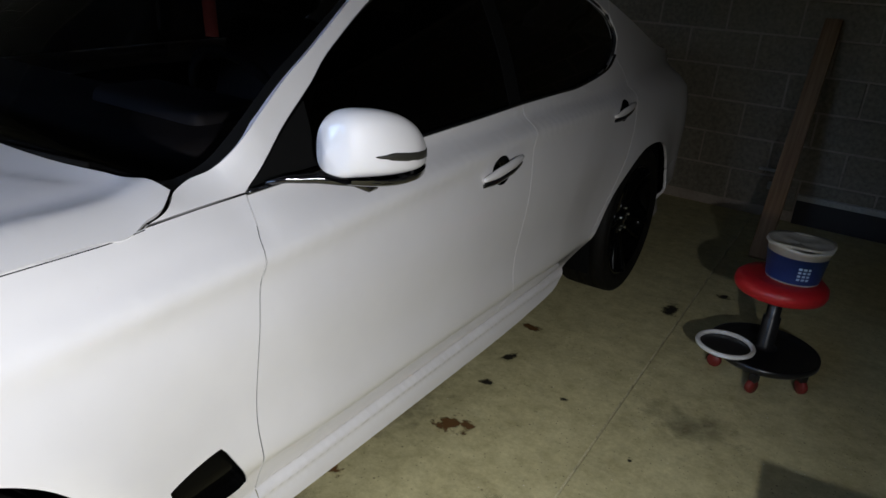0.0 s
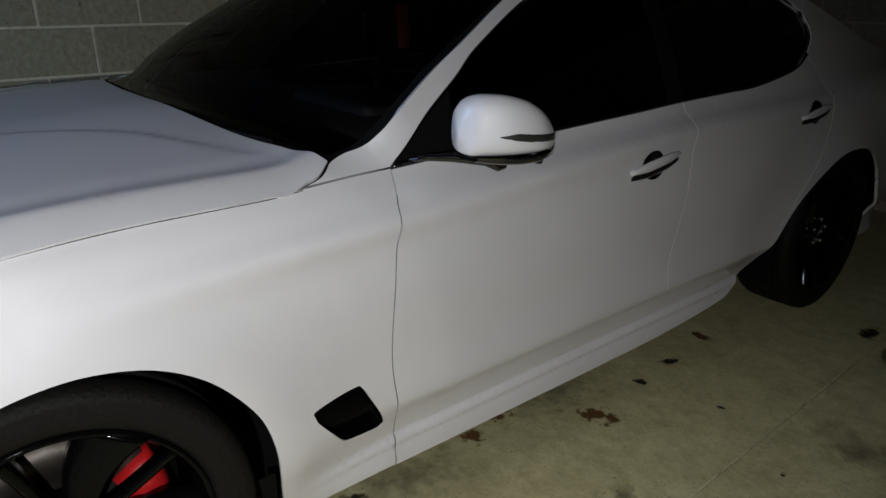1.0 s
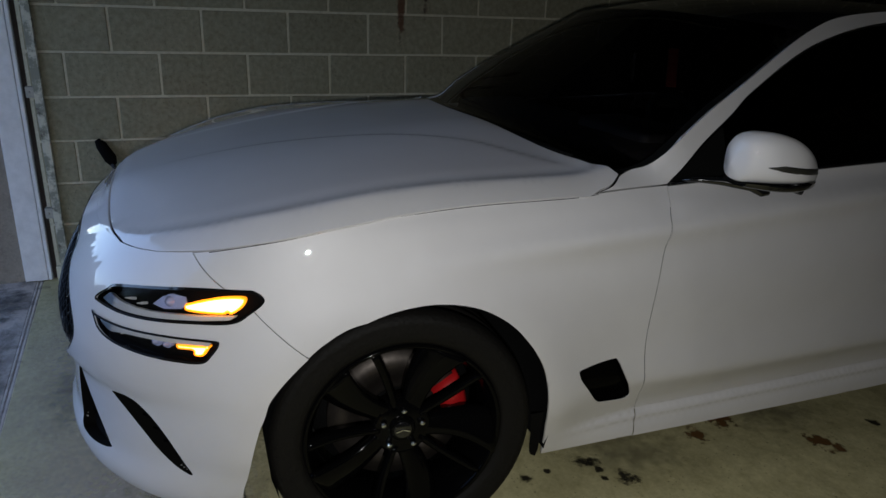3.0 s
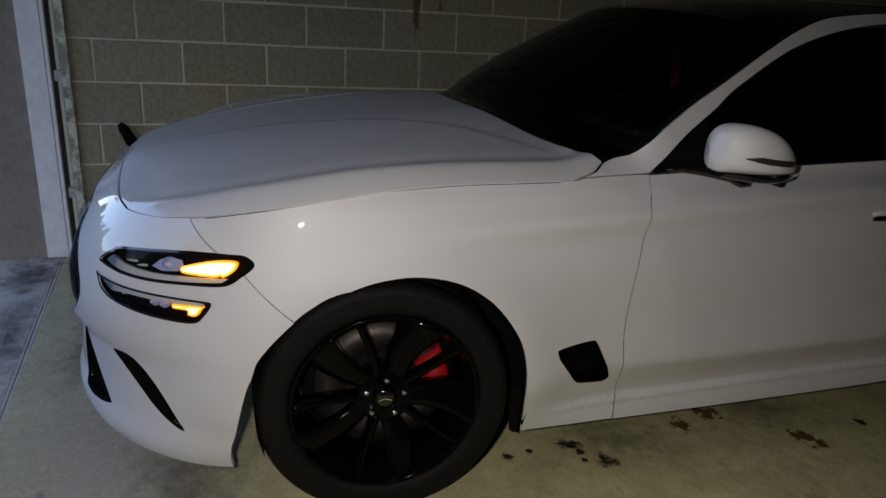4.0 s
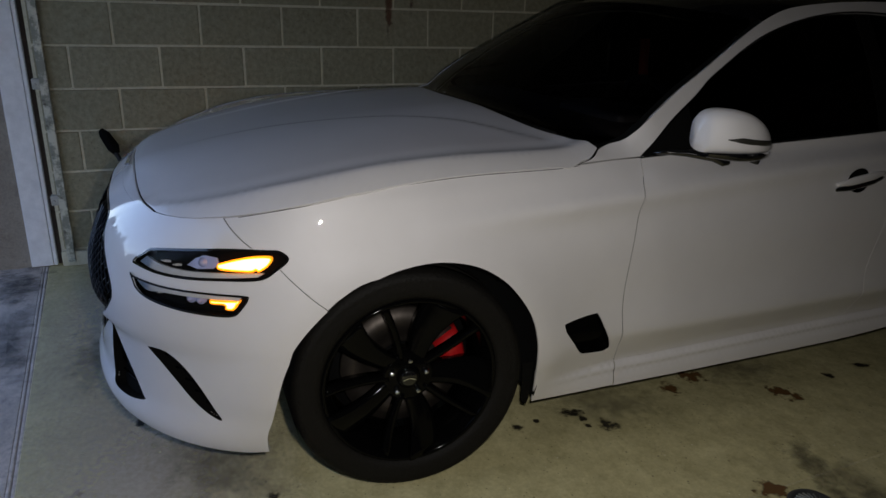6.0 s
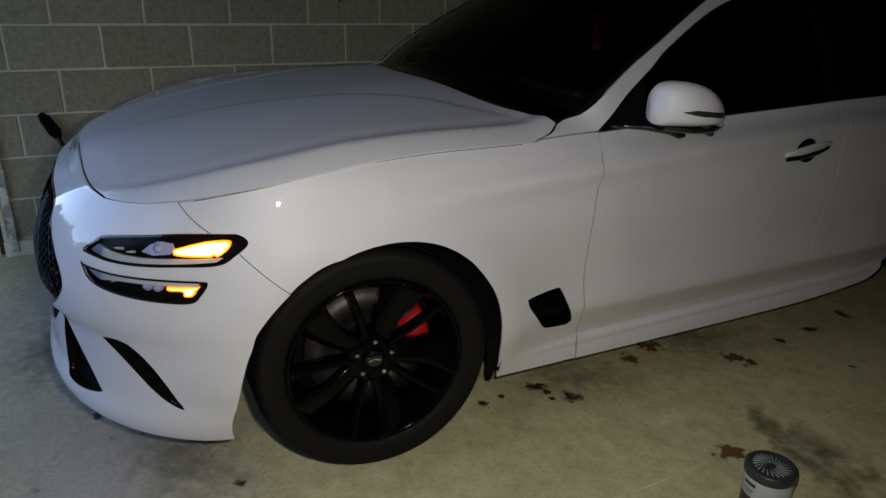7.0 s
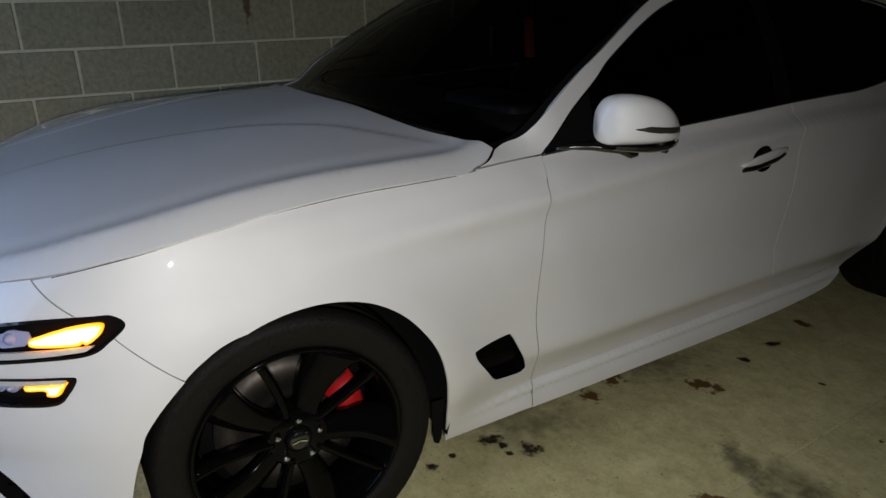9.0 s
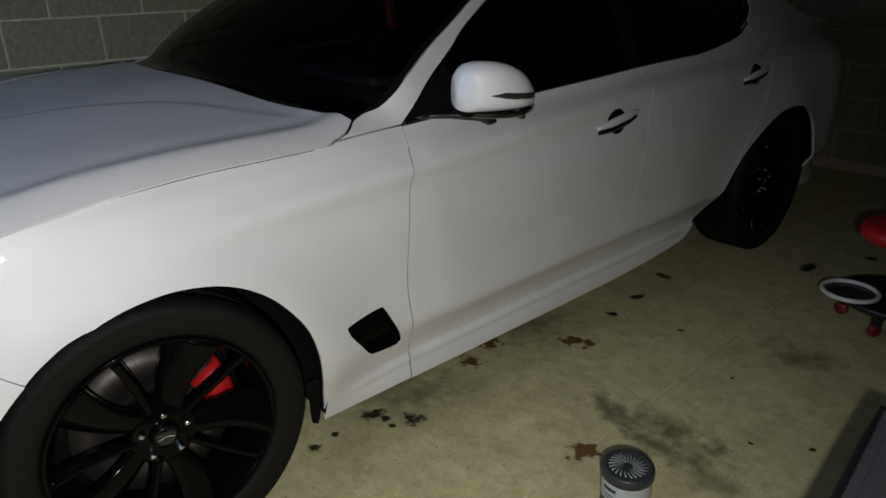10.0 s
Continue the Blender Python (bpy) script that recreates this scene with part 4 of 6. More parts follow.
bk = backing()
finish("inner_body", *join(bk, flip(bk)), VOID, CAR)
for nm, size, at in (("floor_pan", (1.4, 2.9, 0.06), (0, 1.85, 0.20)), ("bulkhead", (1.45, 0.03, 0.5), (0, 0.50, 0.55)),
                     ("engine_block", (0.9, 0.85, 0.45), (0, -0.05, 0.58)), ("rear_bulkhead", (1.35, 0.03, 0.55), (0, 3.25, 0.60))):
    bm = bmesh.new()
    box(bm, size, at, 0.015)
    part(nm, bm, VOID, CAR)


def liner(cy, r, width=0.30):
    prof, n = [], 22
    verts, faces = [], []
    for i in range(n + 1):
        a = -0.35 + (math.pi + 0.7) * i / n
        for x in (0.885, 0.885 - width):
            verts.append((x, cy + r * math.cos(a), 0.33 + r * math.sin(a)))
    for i in range(n):
        faces.append((2 * i, 2 * i + 1, 2 * i + 3, 2 * i + 2))
    k = len(verts)
    verts.append((0.885 - width, cy, 0.33))
    for i in range(n):
        faces.append((2 * i + 1, k, 2 * i + 3))
    return verts, faces


both_sides("wheel_arch_liner", liner(0.045, 0.372), VOID)
both_sides("wheel_arch_liner", liner(2.79, 0.40), VOID)
# dark flap under the rear end of the front arch
flap = sheet(loop([(0.374, 0.33), (0.384, 0.25), (0.390, 0.19), (0.391, 0.150)], [(0.391, 0.150), (0.366, 0.178), (0.352, 0.26), (0.337, 0.33)]), [], flank, 0.02, 0.0, 0.0, -0.008)
both_sides("arch_flap", flap, VOID)

# glass and pillars
DLO_F = loop([(0.730, 0.917), (0.95, 0.922), (1.24, 0.933), (1.52, 0.943), (1.705, 0.951)], [(1.705, 0.951), (1.69, 1.1), (1.655, 1.319)], [(1.655, 1.319), (1.50, 1.309), (1.23, 1.244), (1.01, 1.133), (0.92, 1.068), (0.83, 1.005), (0.768, 0.951), (0.730, 0.917)])
DLO_R = loop([(1.765, 0.953), (2.0, 0.959), (2.16, 0.963), (2.35, 0.985), (2.45, 1.007), (2.53, 1.045), (2.592, 1.107), (2.557, 1.175), (2.465, 1.219), (2.37, 1.246), (2.12, 1.283), (1.784, 1.319), (1.715, 1.321)], [(1.715, 1.321), (1.75, 1.1), (1.765, 0.953)])
for d, poly in ((door_f, DLO_F), (door_r, DLO_R)):
    vf = sheet(poly, [], house, 0.06, 0.0, 0.003, -0.012)
    finish("window_pane", *vf, GLASS_SIDE, d[0], "dark privacy glass")
    finish("window_pane", *flip(vf), GLASS_SIDE, d[1], "dark privacy glass")
vf = sheet(loop([(1.70, 0.952), (1.685, 1.1), (1.65, 1.318)], [(1.65, 1.318), (1.72, 1.322)], [(1.72, 1.322), (1.755, 1.1), (1.77, 0.955)]), [], house, 0.05, 0.0, 0.004, -0.010)
both_sides("b_pillar", vf, VOID)
seal = [(0.712, 0.909), (0.95, 0.9185), (1.24, 0.9305), (1.52, 0.9405), (1.757, 0.9505), (2.0, 0.9565), (2.16, 0.9605), (2.35, 0.9825), (2.46, 1.0045), (2.54, 1.042)]
both_sides("belt_moulding", tube([Vector(house(*q)) + Vector((0.002, 0, 0)) for q in cat(seal)], 0.005, 6), BLACKGLOSS)
both_sides("window_seal", tube([Vector(house(*q)) + Vector((-0.009, 0, 0)) for q in cat(DLO_TOP)], 0.006, 6), BLACKPLASTIC)


def screen(front_edge, bow, lift, rows=14, cols=26):
    """A curved pane spanned between an edge line and its mirror image."""
    line = cat(front_edge, 6)
    verts, faces = [], []
    for k in range(rows + 1):
        q = line[round(k * (len(line) - 1) / rows)]
        x, y, z = house(*q)
        t = k / rows
        b, l = bow[0] + (bow[1] - bow[0]) * t, lift[0] + (lift[1] - lift[0]) * t
        for i in range(cols + 1):
            u = -1 + 2 * i / cols
            verts.append(((x - 0.002) * u, y - b * (1 - u * u), z - 0.011 + l * (1 - u * u)))
    for k in range(rows):
        for i in range(cols):
            a = k * (cols + 1) + i
            faces.append((a, a + 1, a + cols + 2, a + cols + 1))
    return verts, faces


finish("windscreen", *screen([(0.59, 0.946), (0.622, 0.944), (0.668, 0.955), (0.7045, 0.980), (0.740, 1.010), (0.847, 1.084), (0.93, 1.131), (1.24, 1.296)], (0.155, 0.17), (0.060, 0.065)), GLASS_FRONT, CAR, "clear tinted windscreen")
def border(front_edge, bow, lift, u0, u1, up=0.0015, rows=14):
    """The black printed edge along one side of the windscreen."""
    v, f = screen(front_edge, bow, lift, rows, 60)
    keep = [i for i in range(61) if u0 <= -1 + i / 30 <= u1]
    verts = [Vector(v[k * 61 + i]) + Vector((0, -0.5, 0.85)) * up for k in range(rows + 1) for i in keep]
    n = len(keep)
    return verts, [(k * n + i, k * n + i + 1, (k + 1) * n + i + 1, (k + 1) * n + i) for k in range(rows) for i in range(n - 1)]


GLASS_EDGE = [(0.59, 0.946), (0.622, 0.944), (0.668, 0.955), (0.7045, 0.980), (0.740, 1.010), (0.847, 1.084), (0.93, 1.131), (1.24, 1.296)]
for u0, u1 in ((-1.0, -0.93), (0.96, 1.0)):
    finish("windscreen_border", *border(GLASS_EDGE, (0.155, 0.17), (0.060, 0.065), u0, u1), VOID, CAR, "black printed windscreen edge")
roof_line = [(1.25, 1.300), (1.46, 1.346), (1.85, 1.362), (2.21, 1.328), (2.56, 1.248)]
finish("roof", *screen(roof_line, (0.17, -0.10), (0.055, 0.045)), BLACKGLOSS, CAR, "black roof panel")
finish("rear_window", *screen([(2.57, 1.245), (2.77, 1.182), (2.95, 1.125), (3.30, 1.035)], (-0.10, -0.16), (0.05, 0.02)), GLASS_SIDE, CAR, "dark rear window")
deck = screen([(3.31, 1.030), (3.45, 1.01), (3.60, 0.998), (3.745, 0.988)], (-0.16, -0.11), (0.02, 0.012))
finish("trunk_lid", *deck, PAINT, CAR)
tail = sheet(loop([(3.62, 0.62), (3.72, 0.80), (3.75, 0.985)], [(3.75, 0.985), (4.199, 0.985)], [(4.199, 0.985), (4.199, 0.22)], [(4.199, 0.22), (3.5, 0.2), (3.245, 0.2)], [(3.245, 0.2), (3.23, 0.33), (3.18, 0.49)], [(3.18, 0.49), (3.30, 0.50), (3.62, 0.62)]), [], flank, 0.05)
finish("rear_bumper", *join(tail, flip(tail)), PAINT, CAR)
tl = sheet(ring_of([(3.55, 0.80), (3.8, 0.84), (4.0, 0.83), (4.0, 0.76), (3.8, 0.75), (3.56, 0.74)]), [], flank, 0.03, 0, 0.004, 0.004)
both_sides("tail_lamp", tl, plain("tail_lamp_red", (0.12, 0.004, 0.005), 0.15, coat=0.6), "dark red tail lamp")

# black cowl and wipers under the windscreen
vs, fs = [], []
for i in range(27):
    u = -1 + 2 * i / 26
    x = 0.80 * u
    yf = 0.553 - 0.142 * (1 - u * u)
    yb = 0.66 - 0.155 * (1 - u * u)
    vs += [(x, yf, bonnet(x, yf)[2] - 0.016), (x, yb, 0.952 + 0.040 * (1 - u * u) - 0.012)]
fs = [(2 * i, 2 * i + 2, 2 * i + 3, 2 * i + 1) for i in range(26)]
finish("cowl_panel", vs, fs, VOID, CAR)
for x0, x1 in ((0.10, 0.66), (-0.55, 0.02)):
    pts = [(x0 + (x1 - x0) * k / 8, 0.60 - 0.16 * (1 - ((x0 + (x1 - x0) * k / 8) / 0.8) ** 2) - 0.012, 0.955 + 0.030 * (1 - ((x0 + (x1 - x0) * k / 8) / 0.8) ** 2) - 0.012) for k in range(9)]
    finish("wiper", *tube(pts, 0.006, 6), VOID, CAR)


# ---- lamps, intakes and grille ----
def strip_between(poly_a, poly_b, surf, up):
    """A band between two outlines with equal counts, raised by up."""
    verts = []
    for q in poly_a + poly_b:
        verts.append(Vector(surf(*q)) + normal_at(surf, *q, (0, 1.2, 0.35)) * up)
    n = len(poly_a)
    return verts, [(i, (i + 1) % n, n + (i + 1) % n, n + i) for i in range(n)]


def mirrored(name, vf, mat, parents, label=""):
    finish(name, *vf, mat, parents[0], label)
    finish(name, *flip(vf), mat, parents[1], label)


def headlamp(poly, amber, bowl, bar):
    tray = both_sides("headlight", dished(poly, flank, 0.040, rim=0.002), BLACKGLOSS, "headlight cluster with the amber indicator lit")
    p = even(poly if area2(poly) > 0 else poly[::-1], 0.012)
    mirrored("bezel", join(strip_between(inset(p, -0.002), inset(p, 0.0035), flank, 0.003), strip_between(inset(p, 0.0035), inset(p, 0.004), flank, -0.012)), BLACKGLOSS, tray)
    mirrored("lens", sheet(inset(poly, 0.004), [], flank, 0.03, 0.0, 0.0, 0.001), LENS, tray)
    # lit indicator block, a light guide with a stepped end
    mirrored("indicator", sheet(amber, [], flank, 0.012, 0.0, 0.008, -0.010), AMBER, tray, "lit amber indicator")
    mirrored("light_guide", sheet(inset(amber, 0.0055), [], flank, 0.012, 0.0, 0.0, -0.007), AMBERHOT, tray, "glowing light guide")
    # chrome blade along the lower edge
    mirrored("chrome_blade", sheet(bar, [], flank, 0.02, 0.0, 0.010, -0.003), SILVER, tray)
    for s, z, r in bowl:
        c = Vector(flank(s, z)) - normal_at(flank, s, z, (0, 1.2, 0.35)) * 0.030
        n = normal_at(flank, s, z, (0, 1.2, 0.35))
        ring = []
        side = n.orthogonal().normalized()
        up = n.cross(side)
        verts, faces = [], []
        for k, (rr, h) in enumerate(((1.0, -0.012), (1.0, 0.006), (0.86, 0.008), (0.82, 0.002), (0.7, 0.010), (0.4, 0.018), (0.0, 0.021))):
            for i in range(16):
                a = 2 * math.pi * i / 16
                verts.append(c + (side * math.cos(a) + up * math.sin(a)) * r * max(rr, 0.02) + n * h)
        for k in range(6):
            for i in range(16):
                faces.append((k * 16 + i, k * 16 + (i + 1) % 16, (k + 1) * 16 + (i + 1) % 16, (k + 1) * 16 + i))
        # the smallest bowls are pale silver beads that imitate glints of light
        mirrored("projector", (verts, faces), PROJECTOR if r > 0.01 else SILVER, tray, "clear projector bowl")


PROJECTOR = plain("projector_glass", (0.40, 0.44, 0.70), 0.2, 0.0, coat=0.6)
SILVER = plain("silvered_plastic", (0.62, 0.63, 0.66), 0.22, 0.0, coat=0.6)
headlamp(LAMP_U, ring_of([(-0.438, 0.704), (-0.436, 0.690), (-0.41, 0.686), (-0.345, 0.685), (-0.335, 0.690), (-0.325, 0.686), (-0.305, 0.703), (-0.302, 0.722), (-0.325, 0.726), (-0.37, 0.722), (-0.41, 0.712)], 4),
         [(-0.492, 0.703, 0.0165), (-0.62, 0.693, 0.0035), (-0.575, 0.688, 0.0035)],
         loop([(-0.685, 0.678), (-0.62, 0.6675), (-0.52, 0.6655), (-0.405, 0.6695), (-0.325, 0.675)], [(-0.325, 0.675), (-0.312, 0.684)], [(-0.312, 0.684), (-0.405, 0.681), (-0.52, 0.679), (-0.61, 0.684), (-0.668, 0.695)]))
headlamp(LAMP_L, ring_of([(-0.437, 0.612), (-0.435, 0.600), (-0.40, 0.599), (-0.395, 0.588), (-0.375, 0.588), (-0.366, 0.603), (-0.362, 0.613), (-0.40, 0.612)], 4),
         [(-0.50, 0.606, 0.013), (-0.472, 0.604, 0.012), (-0.60, 0.610, 0.0035)],
         loop([(-0.680, 0.634), (-0.591, 0.6285), (-0.447, 0.6255), (-0.358, 0.6235)], [(-0.358, 0.6235), (-0.362, 0.6145)], [(-0.362, 0.6145), (-0.447, 0.6145), (-0.575, 0.6165), (-0.625, 0.613), (-0.655, 0.622)]))

crystal = sheet([(-0.538, 0.692), (-0.520, 0.712), (-0.49, 0.720), (-0.455, 0.716), (-0.442, 0.700), (-0.452, 0.688), (-0.50, 0.684)], [], flank, 0.02, 0.0, 0.004, -0.022)
both = [o for o in CAR.children if o.name.startswith("headlight")][:2]
mirrored("crystal_reflector", crystal, PROJECTOR, both, "pale bluish crystal reflector")

for poly in (VENT_O, VENT_I):
    vf = dished(poly, flank, 0.05)
    finish("intake", *vf, VOID, bumper, "black bumper intake")
    finish("intake", *flip(vf), VOID, bumper, "black bumper intake")
    us, vs_ = [p[0] for p in poly], [p[1] for p in poly]
    for k in range(1, 6):
        z = min(vs_) + (max(vs_) - min(vs_)) * k / 6
        row = [p[0] for a, p in zip(poly, poly[1:] + poly[:1]) if (a[1] - z) * (p[1] - z) < 0]
        if len(row) >= 2:
            pts = [Vector(flank(min(row) + (max(row) - min(row)) * i / 5, z)) - normal_at(flank, min(row) + (max(row) - min(row)) * i / 5, z, (0, 1.2, 0.35)) * 0.026 for i in range(6)]
            b = tube(pts, 0.003, 5)
            finish("mesh_bar", *b, VENTBLACK, bumper)
            finish("mesh_bar", *flip(b), VENTBLACK, bumper)
vf = dished(GILL, flank, 0.026)
finish("side_vent", *vf, VENTBLACK, fender_l, "gloss black side vent")
finish("side_vent", *flip(vf), VENTBLACK, fender_r, "gloss black side vent")

g_half = sheet(loop(GRILLE, [(-1.2, 0.30), (-1.2, 0.735)]), [], flank, 0.05, 0.0, 0.0, -0.05)
grille = finish("grille", *join(g_half, flip(g_half)), VOID, CAR, "black crest-shaped grille")
frame_pts = [Vector(flank(*q)) for q in cat(GRILLE, 6)]
full = frame_pts + [Vector((-p.x, p.y, p.z)) for p in frame_pts[::-1][1:]]
finish("grille_frame", *tube([p + Vector((0, 0.006, 0)) for p in full], 0.006, 8), RIMBLACK, grille)
for k in range(22):
    for sgn in (1, -1):
        s0 = -1.19 + 0.032 * k * 1.0
        line = []
        for i in range(14):
            z = 0.30 + 0.033 * i
            s = s0 + sgn * (z - 0.5) * 0.9
            if s > -1.19 and inside(np.array([s]), np.array([z]), GRILLE + [(-1.21, 0.30), (-1.21, 0.735)])[0]:
                line.append(Vector(flank(s, z)) - normal_at(flank, s, z, (0, 1.2, 0.35)) * 0.018)
        if len(line) > 1:
            b = tube(line, 0.004, 5)
            finish("grille_bar", *b, RIMBLACK, grille)
            finish("grille_bar", *flip(b), RIMBLACK, grille)

# winged badge on the nose, plain shapes
wing = [(0.0, 0.020), (0.05, 0.026), (0.105, 0.020), (0.06, 0.006), (0.022, -0.008), (0.0, -0.024)]
outline = wing + [(-x, z) for x, z in wing[::-1]]
bv, bf = [], []
for d in (-0.004, 0.008):
    for x, z in outline:
        i = min(range(len(FRONT)), key=lambda k: abs(FRONT[k][0] - abs(x)))
        p = strip_at(i, 0.5 - z * 12)
        bv.append(Vector((x, p.y, p.z)) + Vector((0, -0.55, 0.83)) * d)
n = len(outline)
bf = [(i, (i + 1) % n, n + (i + 1) % n, n + i) for i in range(n)] + [tuple(range(n, 2 * n))]
finish("badge", bv, bf, CHROME, bumper, "small winged chrome badge", smooth=False)


# ---- door handles and mirrors ----
def door_handle(doors, a, b, pocket, centre):
    vf = dished(pocket, house, 0.028)
    mirrored("handle_recess", vf, BLACKGLOSS, doors, "black handle recess")
    verts, faces, n, m = [], [], 14, 10
    for i in range(n + 1):
        t = i / n
        p = Vector(a).lerp(Vector(b), t) + Vector((0.010 + 0.014 * math.sin(math.pi * t) ** 0.7, 0, 0.004 * math.sin(math.pi * t)))
        h = 0.0150 * min(1.0, 0.35 + 2.5 * min(t, 1 - t))
        for k in range(m):
            ang = 2 * math.pi * k / m
            verts.append(p + Vector((0.007 * math.cos(ang), 0, h * math.sin(ang))))
    for i in range(n):
        for k in range(m):
            faces.append((i * m + k, i * m + (k + 1) % m, (i + 1) * m + (k + 1) % m, (i + 1) * m + k))
    faces += [tuple(range(m))[::-1], tuple(n * m + k for k in range(m))]
    mirrored("door_handle", (verts, faces), PAINT, doors, "white pull handle")
    under = [(Vector(v) + Vector((-0.003, 0, -0.017))) for v in verts]
    mirrored("handle_grip", (under, faces), BLACKGLOSS, doors)


door_handle(door_f, (0.894, 1.458, 0.788), (0.894, 1.672, 0.818), POCKET_F, 1.562)
door_handle(door_r, (0.885, 2.422, 0.834), (0.885, 2.622, 0.864), POCKET_R, 2.524)

MSHAPE = [(0.0, 0.0), (0.012, 0.42), (0.04, 0.68), (0.10, 0.87), (0.20, 0.97), (0.34, 1.0), (0.50, 0.96), (0.66, 0.84), (0.80, 0.66), (0.90, 0.46), (0.97, 0.24), (1.0, 0.08)]
MWIDE = [(0.0, 0.0), (0.012, 0.5), (0.05, 0.78), (0.12, 0.92), (0.30, 1.0), (0.6, 0.95), (0.8, 0.8), (0.92, 0.6), (0.98, 0.36), (1.0, 0.1)]
MFLOOR = 0.938


def mirror_skin(t, a, grow=0.0):
    """The mirror's shell: rounded above, flat below, narrowing to its outer end."""
    c = Vector((0.945, 0.812, 0.982)).lerp(Vector((0.985, 1.036, 0.950)), t) + Vector((0.034 * math.sin(math.pi * t), 0, 0.0))
    k, w = lerp_table(t, MSHAPE), lerp_table(t, MWIDE)
    ca, sa = math.cos(a), math.sin(a)
    dx = math.copysign(abs(ca) ** 0.75, ca) * (0.050 * w + grow)
    low = (c.z - MFLOOR) * min(1.0, 1.25 * w)
    dz = math.copysign(abs(sa) ** 0.75, sa) * ((0.089 * k if sa > 0 else low) + grow)
    return c + Vector((dx, 0, dz))


def mirror_patch(t0, t1, a0, a1, nt, na, grow):
    verts, faces = [], []
    for i in range(nt + 1):
        for k in range(na + 1):
            verts.append(mirror_skin(t0 + (t1 - t0) * i / nt, a0 + (a1 - a0) * k / na, grow))
    for i in range(nt):
        for k in range(na):
            q = i * (na + 1) + k
            faces.append((q, q + 1, q + na + 2, q + na + 1))
    return verts, faces


def mirror_strip(t0, t1, n=18):
    """A thin strip on the outer face, pointed at its front end."""
    verts, faces = [], []
    for i in range(n + 1):
        t = t0 + (t1 - t0) * i / n
        e = min(1.0, 0.06 + i / (n * 0.22))
        zm, zh = 0.984 - 0.018 * i / n - 0.002 * (1 - e), 0.0075 * e
        for z in (zm - zh, zm + zh):
            best = min((mirror_skin(t, radians(q), 0.0015) for q in np.arange(-60, 85, 0.5)), key=lambda p: abs(p.z - z))
            verts.append(best)
            verts.append(best - Vector((0.006, 0, 0)))
    for i in range(n):
        q = 4 * i
        faces += [(q, q + 4, q + 6, q + 2), (q, q + 1, q + 5, q + 4), (q + 2, q + 6, q + 7, q + 3)]
    return verts, faces


pair = both_sides("wing_mirror", mirror_patch(0.0, 1.0, 0, 2 * math.pi, 30, 44, 0.0), PAINT, "white wing mirror with a dark indicator strip")
mirrored("mirror_indicator", mirror_strip(0.20, 0.95), SMOKED, pair, "smoked indicator strip")
shell = [mirror_skin(0.06 + 0.92 * i / 20, radians(-90 + sgn * 84), 0.0) for sgn in (1, -1) for i in range(21)]
bv = []
for i in range(21):
    a, b = shell[i], shell[21 + i]
    for drop, pull in ((0.0, 1.0), (0.012, 0.96), (0.019, 0.7)):
        m = (a + b) / 2
        z = MFLOOR + 0.001 - drop * (0.55 + 0.45 * math.sin(math.pi * i / 20))
        for p in (a, b):
            q = m + (p - m) * pull
            bv.append(Vector((q.x, q.y, z)))
bf = []
for i in range(20):
    o, n2 = 6 * i, 6 * (i + 1)
    for u, w in ((0, 2), (2, 4), (4, 5), (5, 3), (3, 1)):
        bf.append((o + u, o + w, n2 + w, n2 + u))
mirrored("mirror_base", (bv, bf), BLACKGLOSS, pair, "gloss black lower shell")
foot = tube([(0.848, 0.755, 0.918), (0.868, 0.79, 0.922), (0.905, 0.83, 0.924), (0.950, 0.885, 0.920), (0.972, 0.905, 0.908), (0.978, 0.918, 0.906)], [0.005, 0.008, 0.011, 0.015, 0.014, 0.006], 8)
mirrored("mirror_foot", foot, BLACKGLOSS, pair)
knob = tube([(0.985, 0.985, 0.935), (0.988, 0.995, 0.915), (0.988, 1.008, 0.908), (0.986, 1.015, 0.918)], [0.012, 0.014, 0.010, 0.006], 8)
mirrored("camera_pod", knob, BLACKPLASTIC, pair)
sail = sheet(loop([(0.722, 0.915), (0.80, 0.919), (0.90, 0.923)], [(0.90, 0.923), (0.895, 1.048)], [(0.895, 1.048), (0.83, 1.003), (0.768, 0.950), (0.722, 0.915)]), [], house, 0.03, 0.0, 0.005, -0.004)
mirrored("sail_panel", sail, VOID, door_f, "black corner panel")


pair[1].location = (0.0, 0.10, -0.045)      # the far mirror is folded down a little


# ---- wheels ----
def wheel_parts():
    tyre = [(0.243, -0.205), (0.262, -0.224), (0.300, -0.228), (0.3185, -0.216), (0.327, -0.195), (0.3285, -0.172), (0.322, -0.170), (0.322, -0.160), (0.329, -0.158), (0.3295, -0.120),
            (0.3225, -0.118), (0.3225, -0.108), (0.3295, -0.106), (0.329, -0.068), (0.322, -0.066), (0.322, -0.056), (0.3285, -0.054), (0.3282, -0.030), (0.3255, -0.013), (0.317, -0.002), (0.306, 0.003), (0.298, 0.0012),
            (0.288, 0.002), (0.268, 0.0), (0.256, -0.004), (0.250, -0.010), (0.2455, -0.016)]
    barrel = [(0.2475, -0.012), (0.2465, -0.006), (0.240, -0.0045), (0.2355, -0.010), (0.2325, -0.020), (0.224, -0.035), (0.218, -0.09), (0.222, -0.20), (0.245, -0.205)]
    hub = [(0.001, -0.034), (0.026, -0.034), (0.031, -0.037), (0.032, -0.044), (0.036, -0.046), (0.066, -0.043), (0.074, -0.048), (0.078, -0.06), (0.074, -0.10), (0.001, -0.10)]
    cap = [(0.001, -0.0315), (0.021, -0.032), (0.0235, -0.034), (0.0235, -0.040)]
    return tyre, barrel, hub, cap


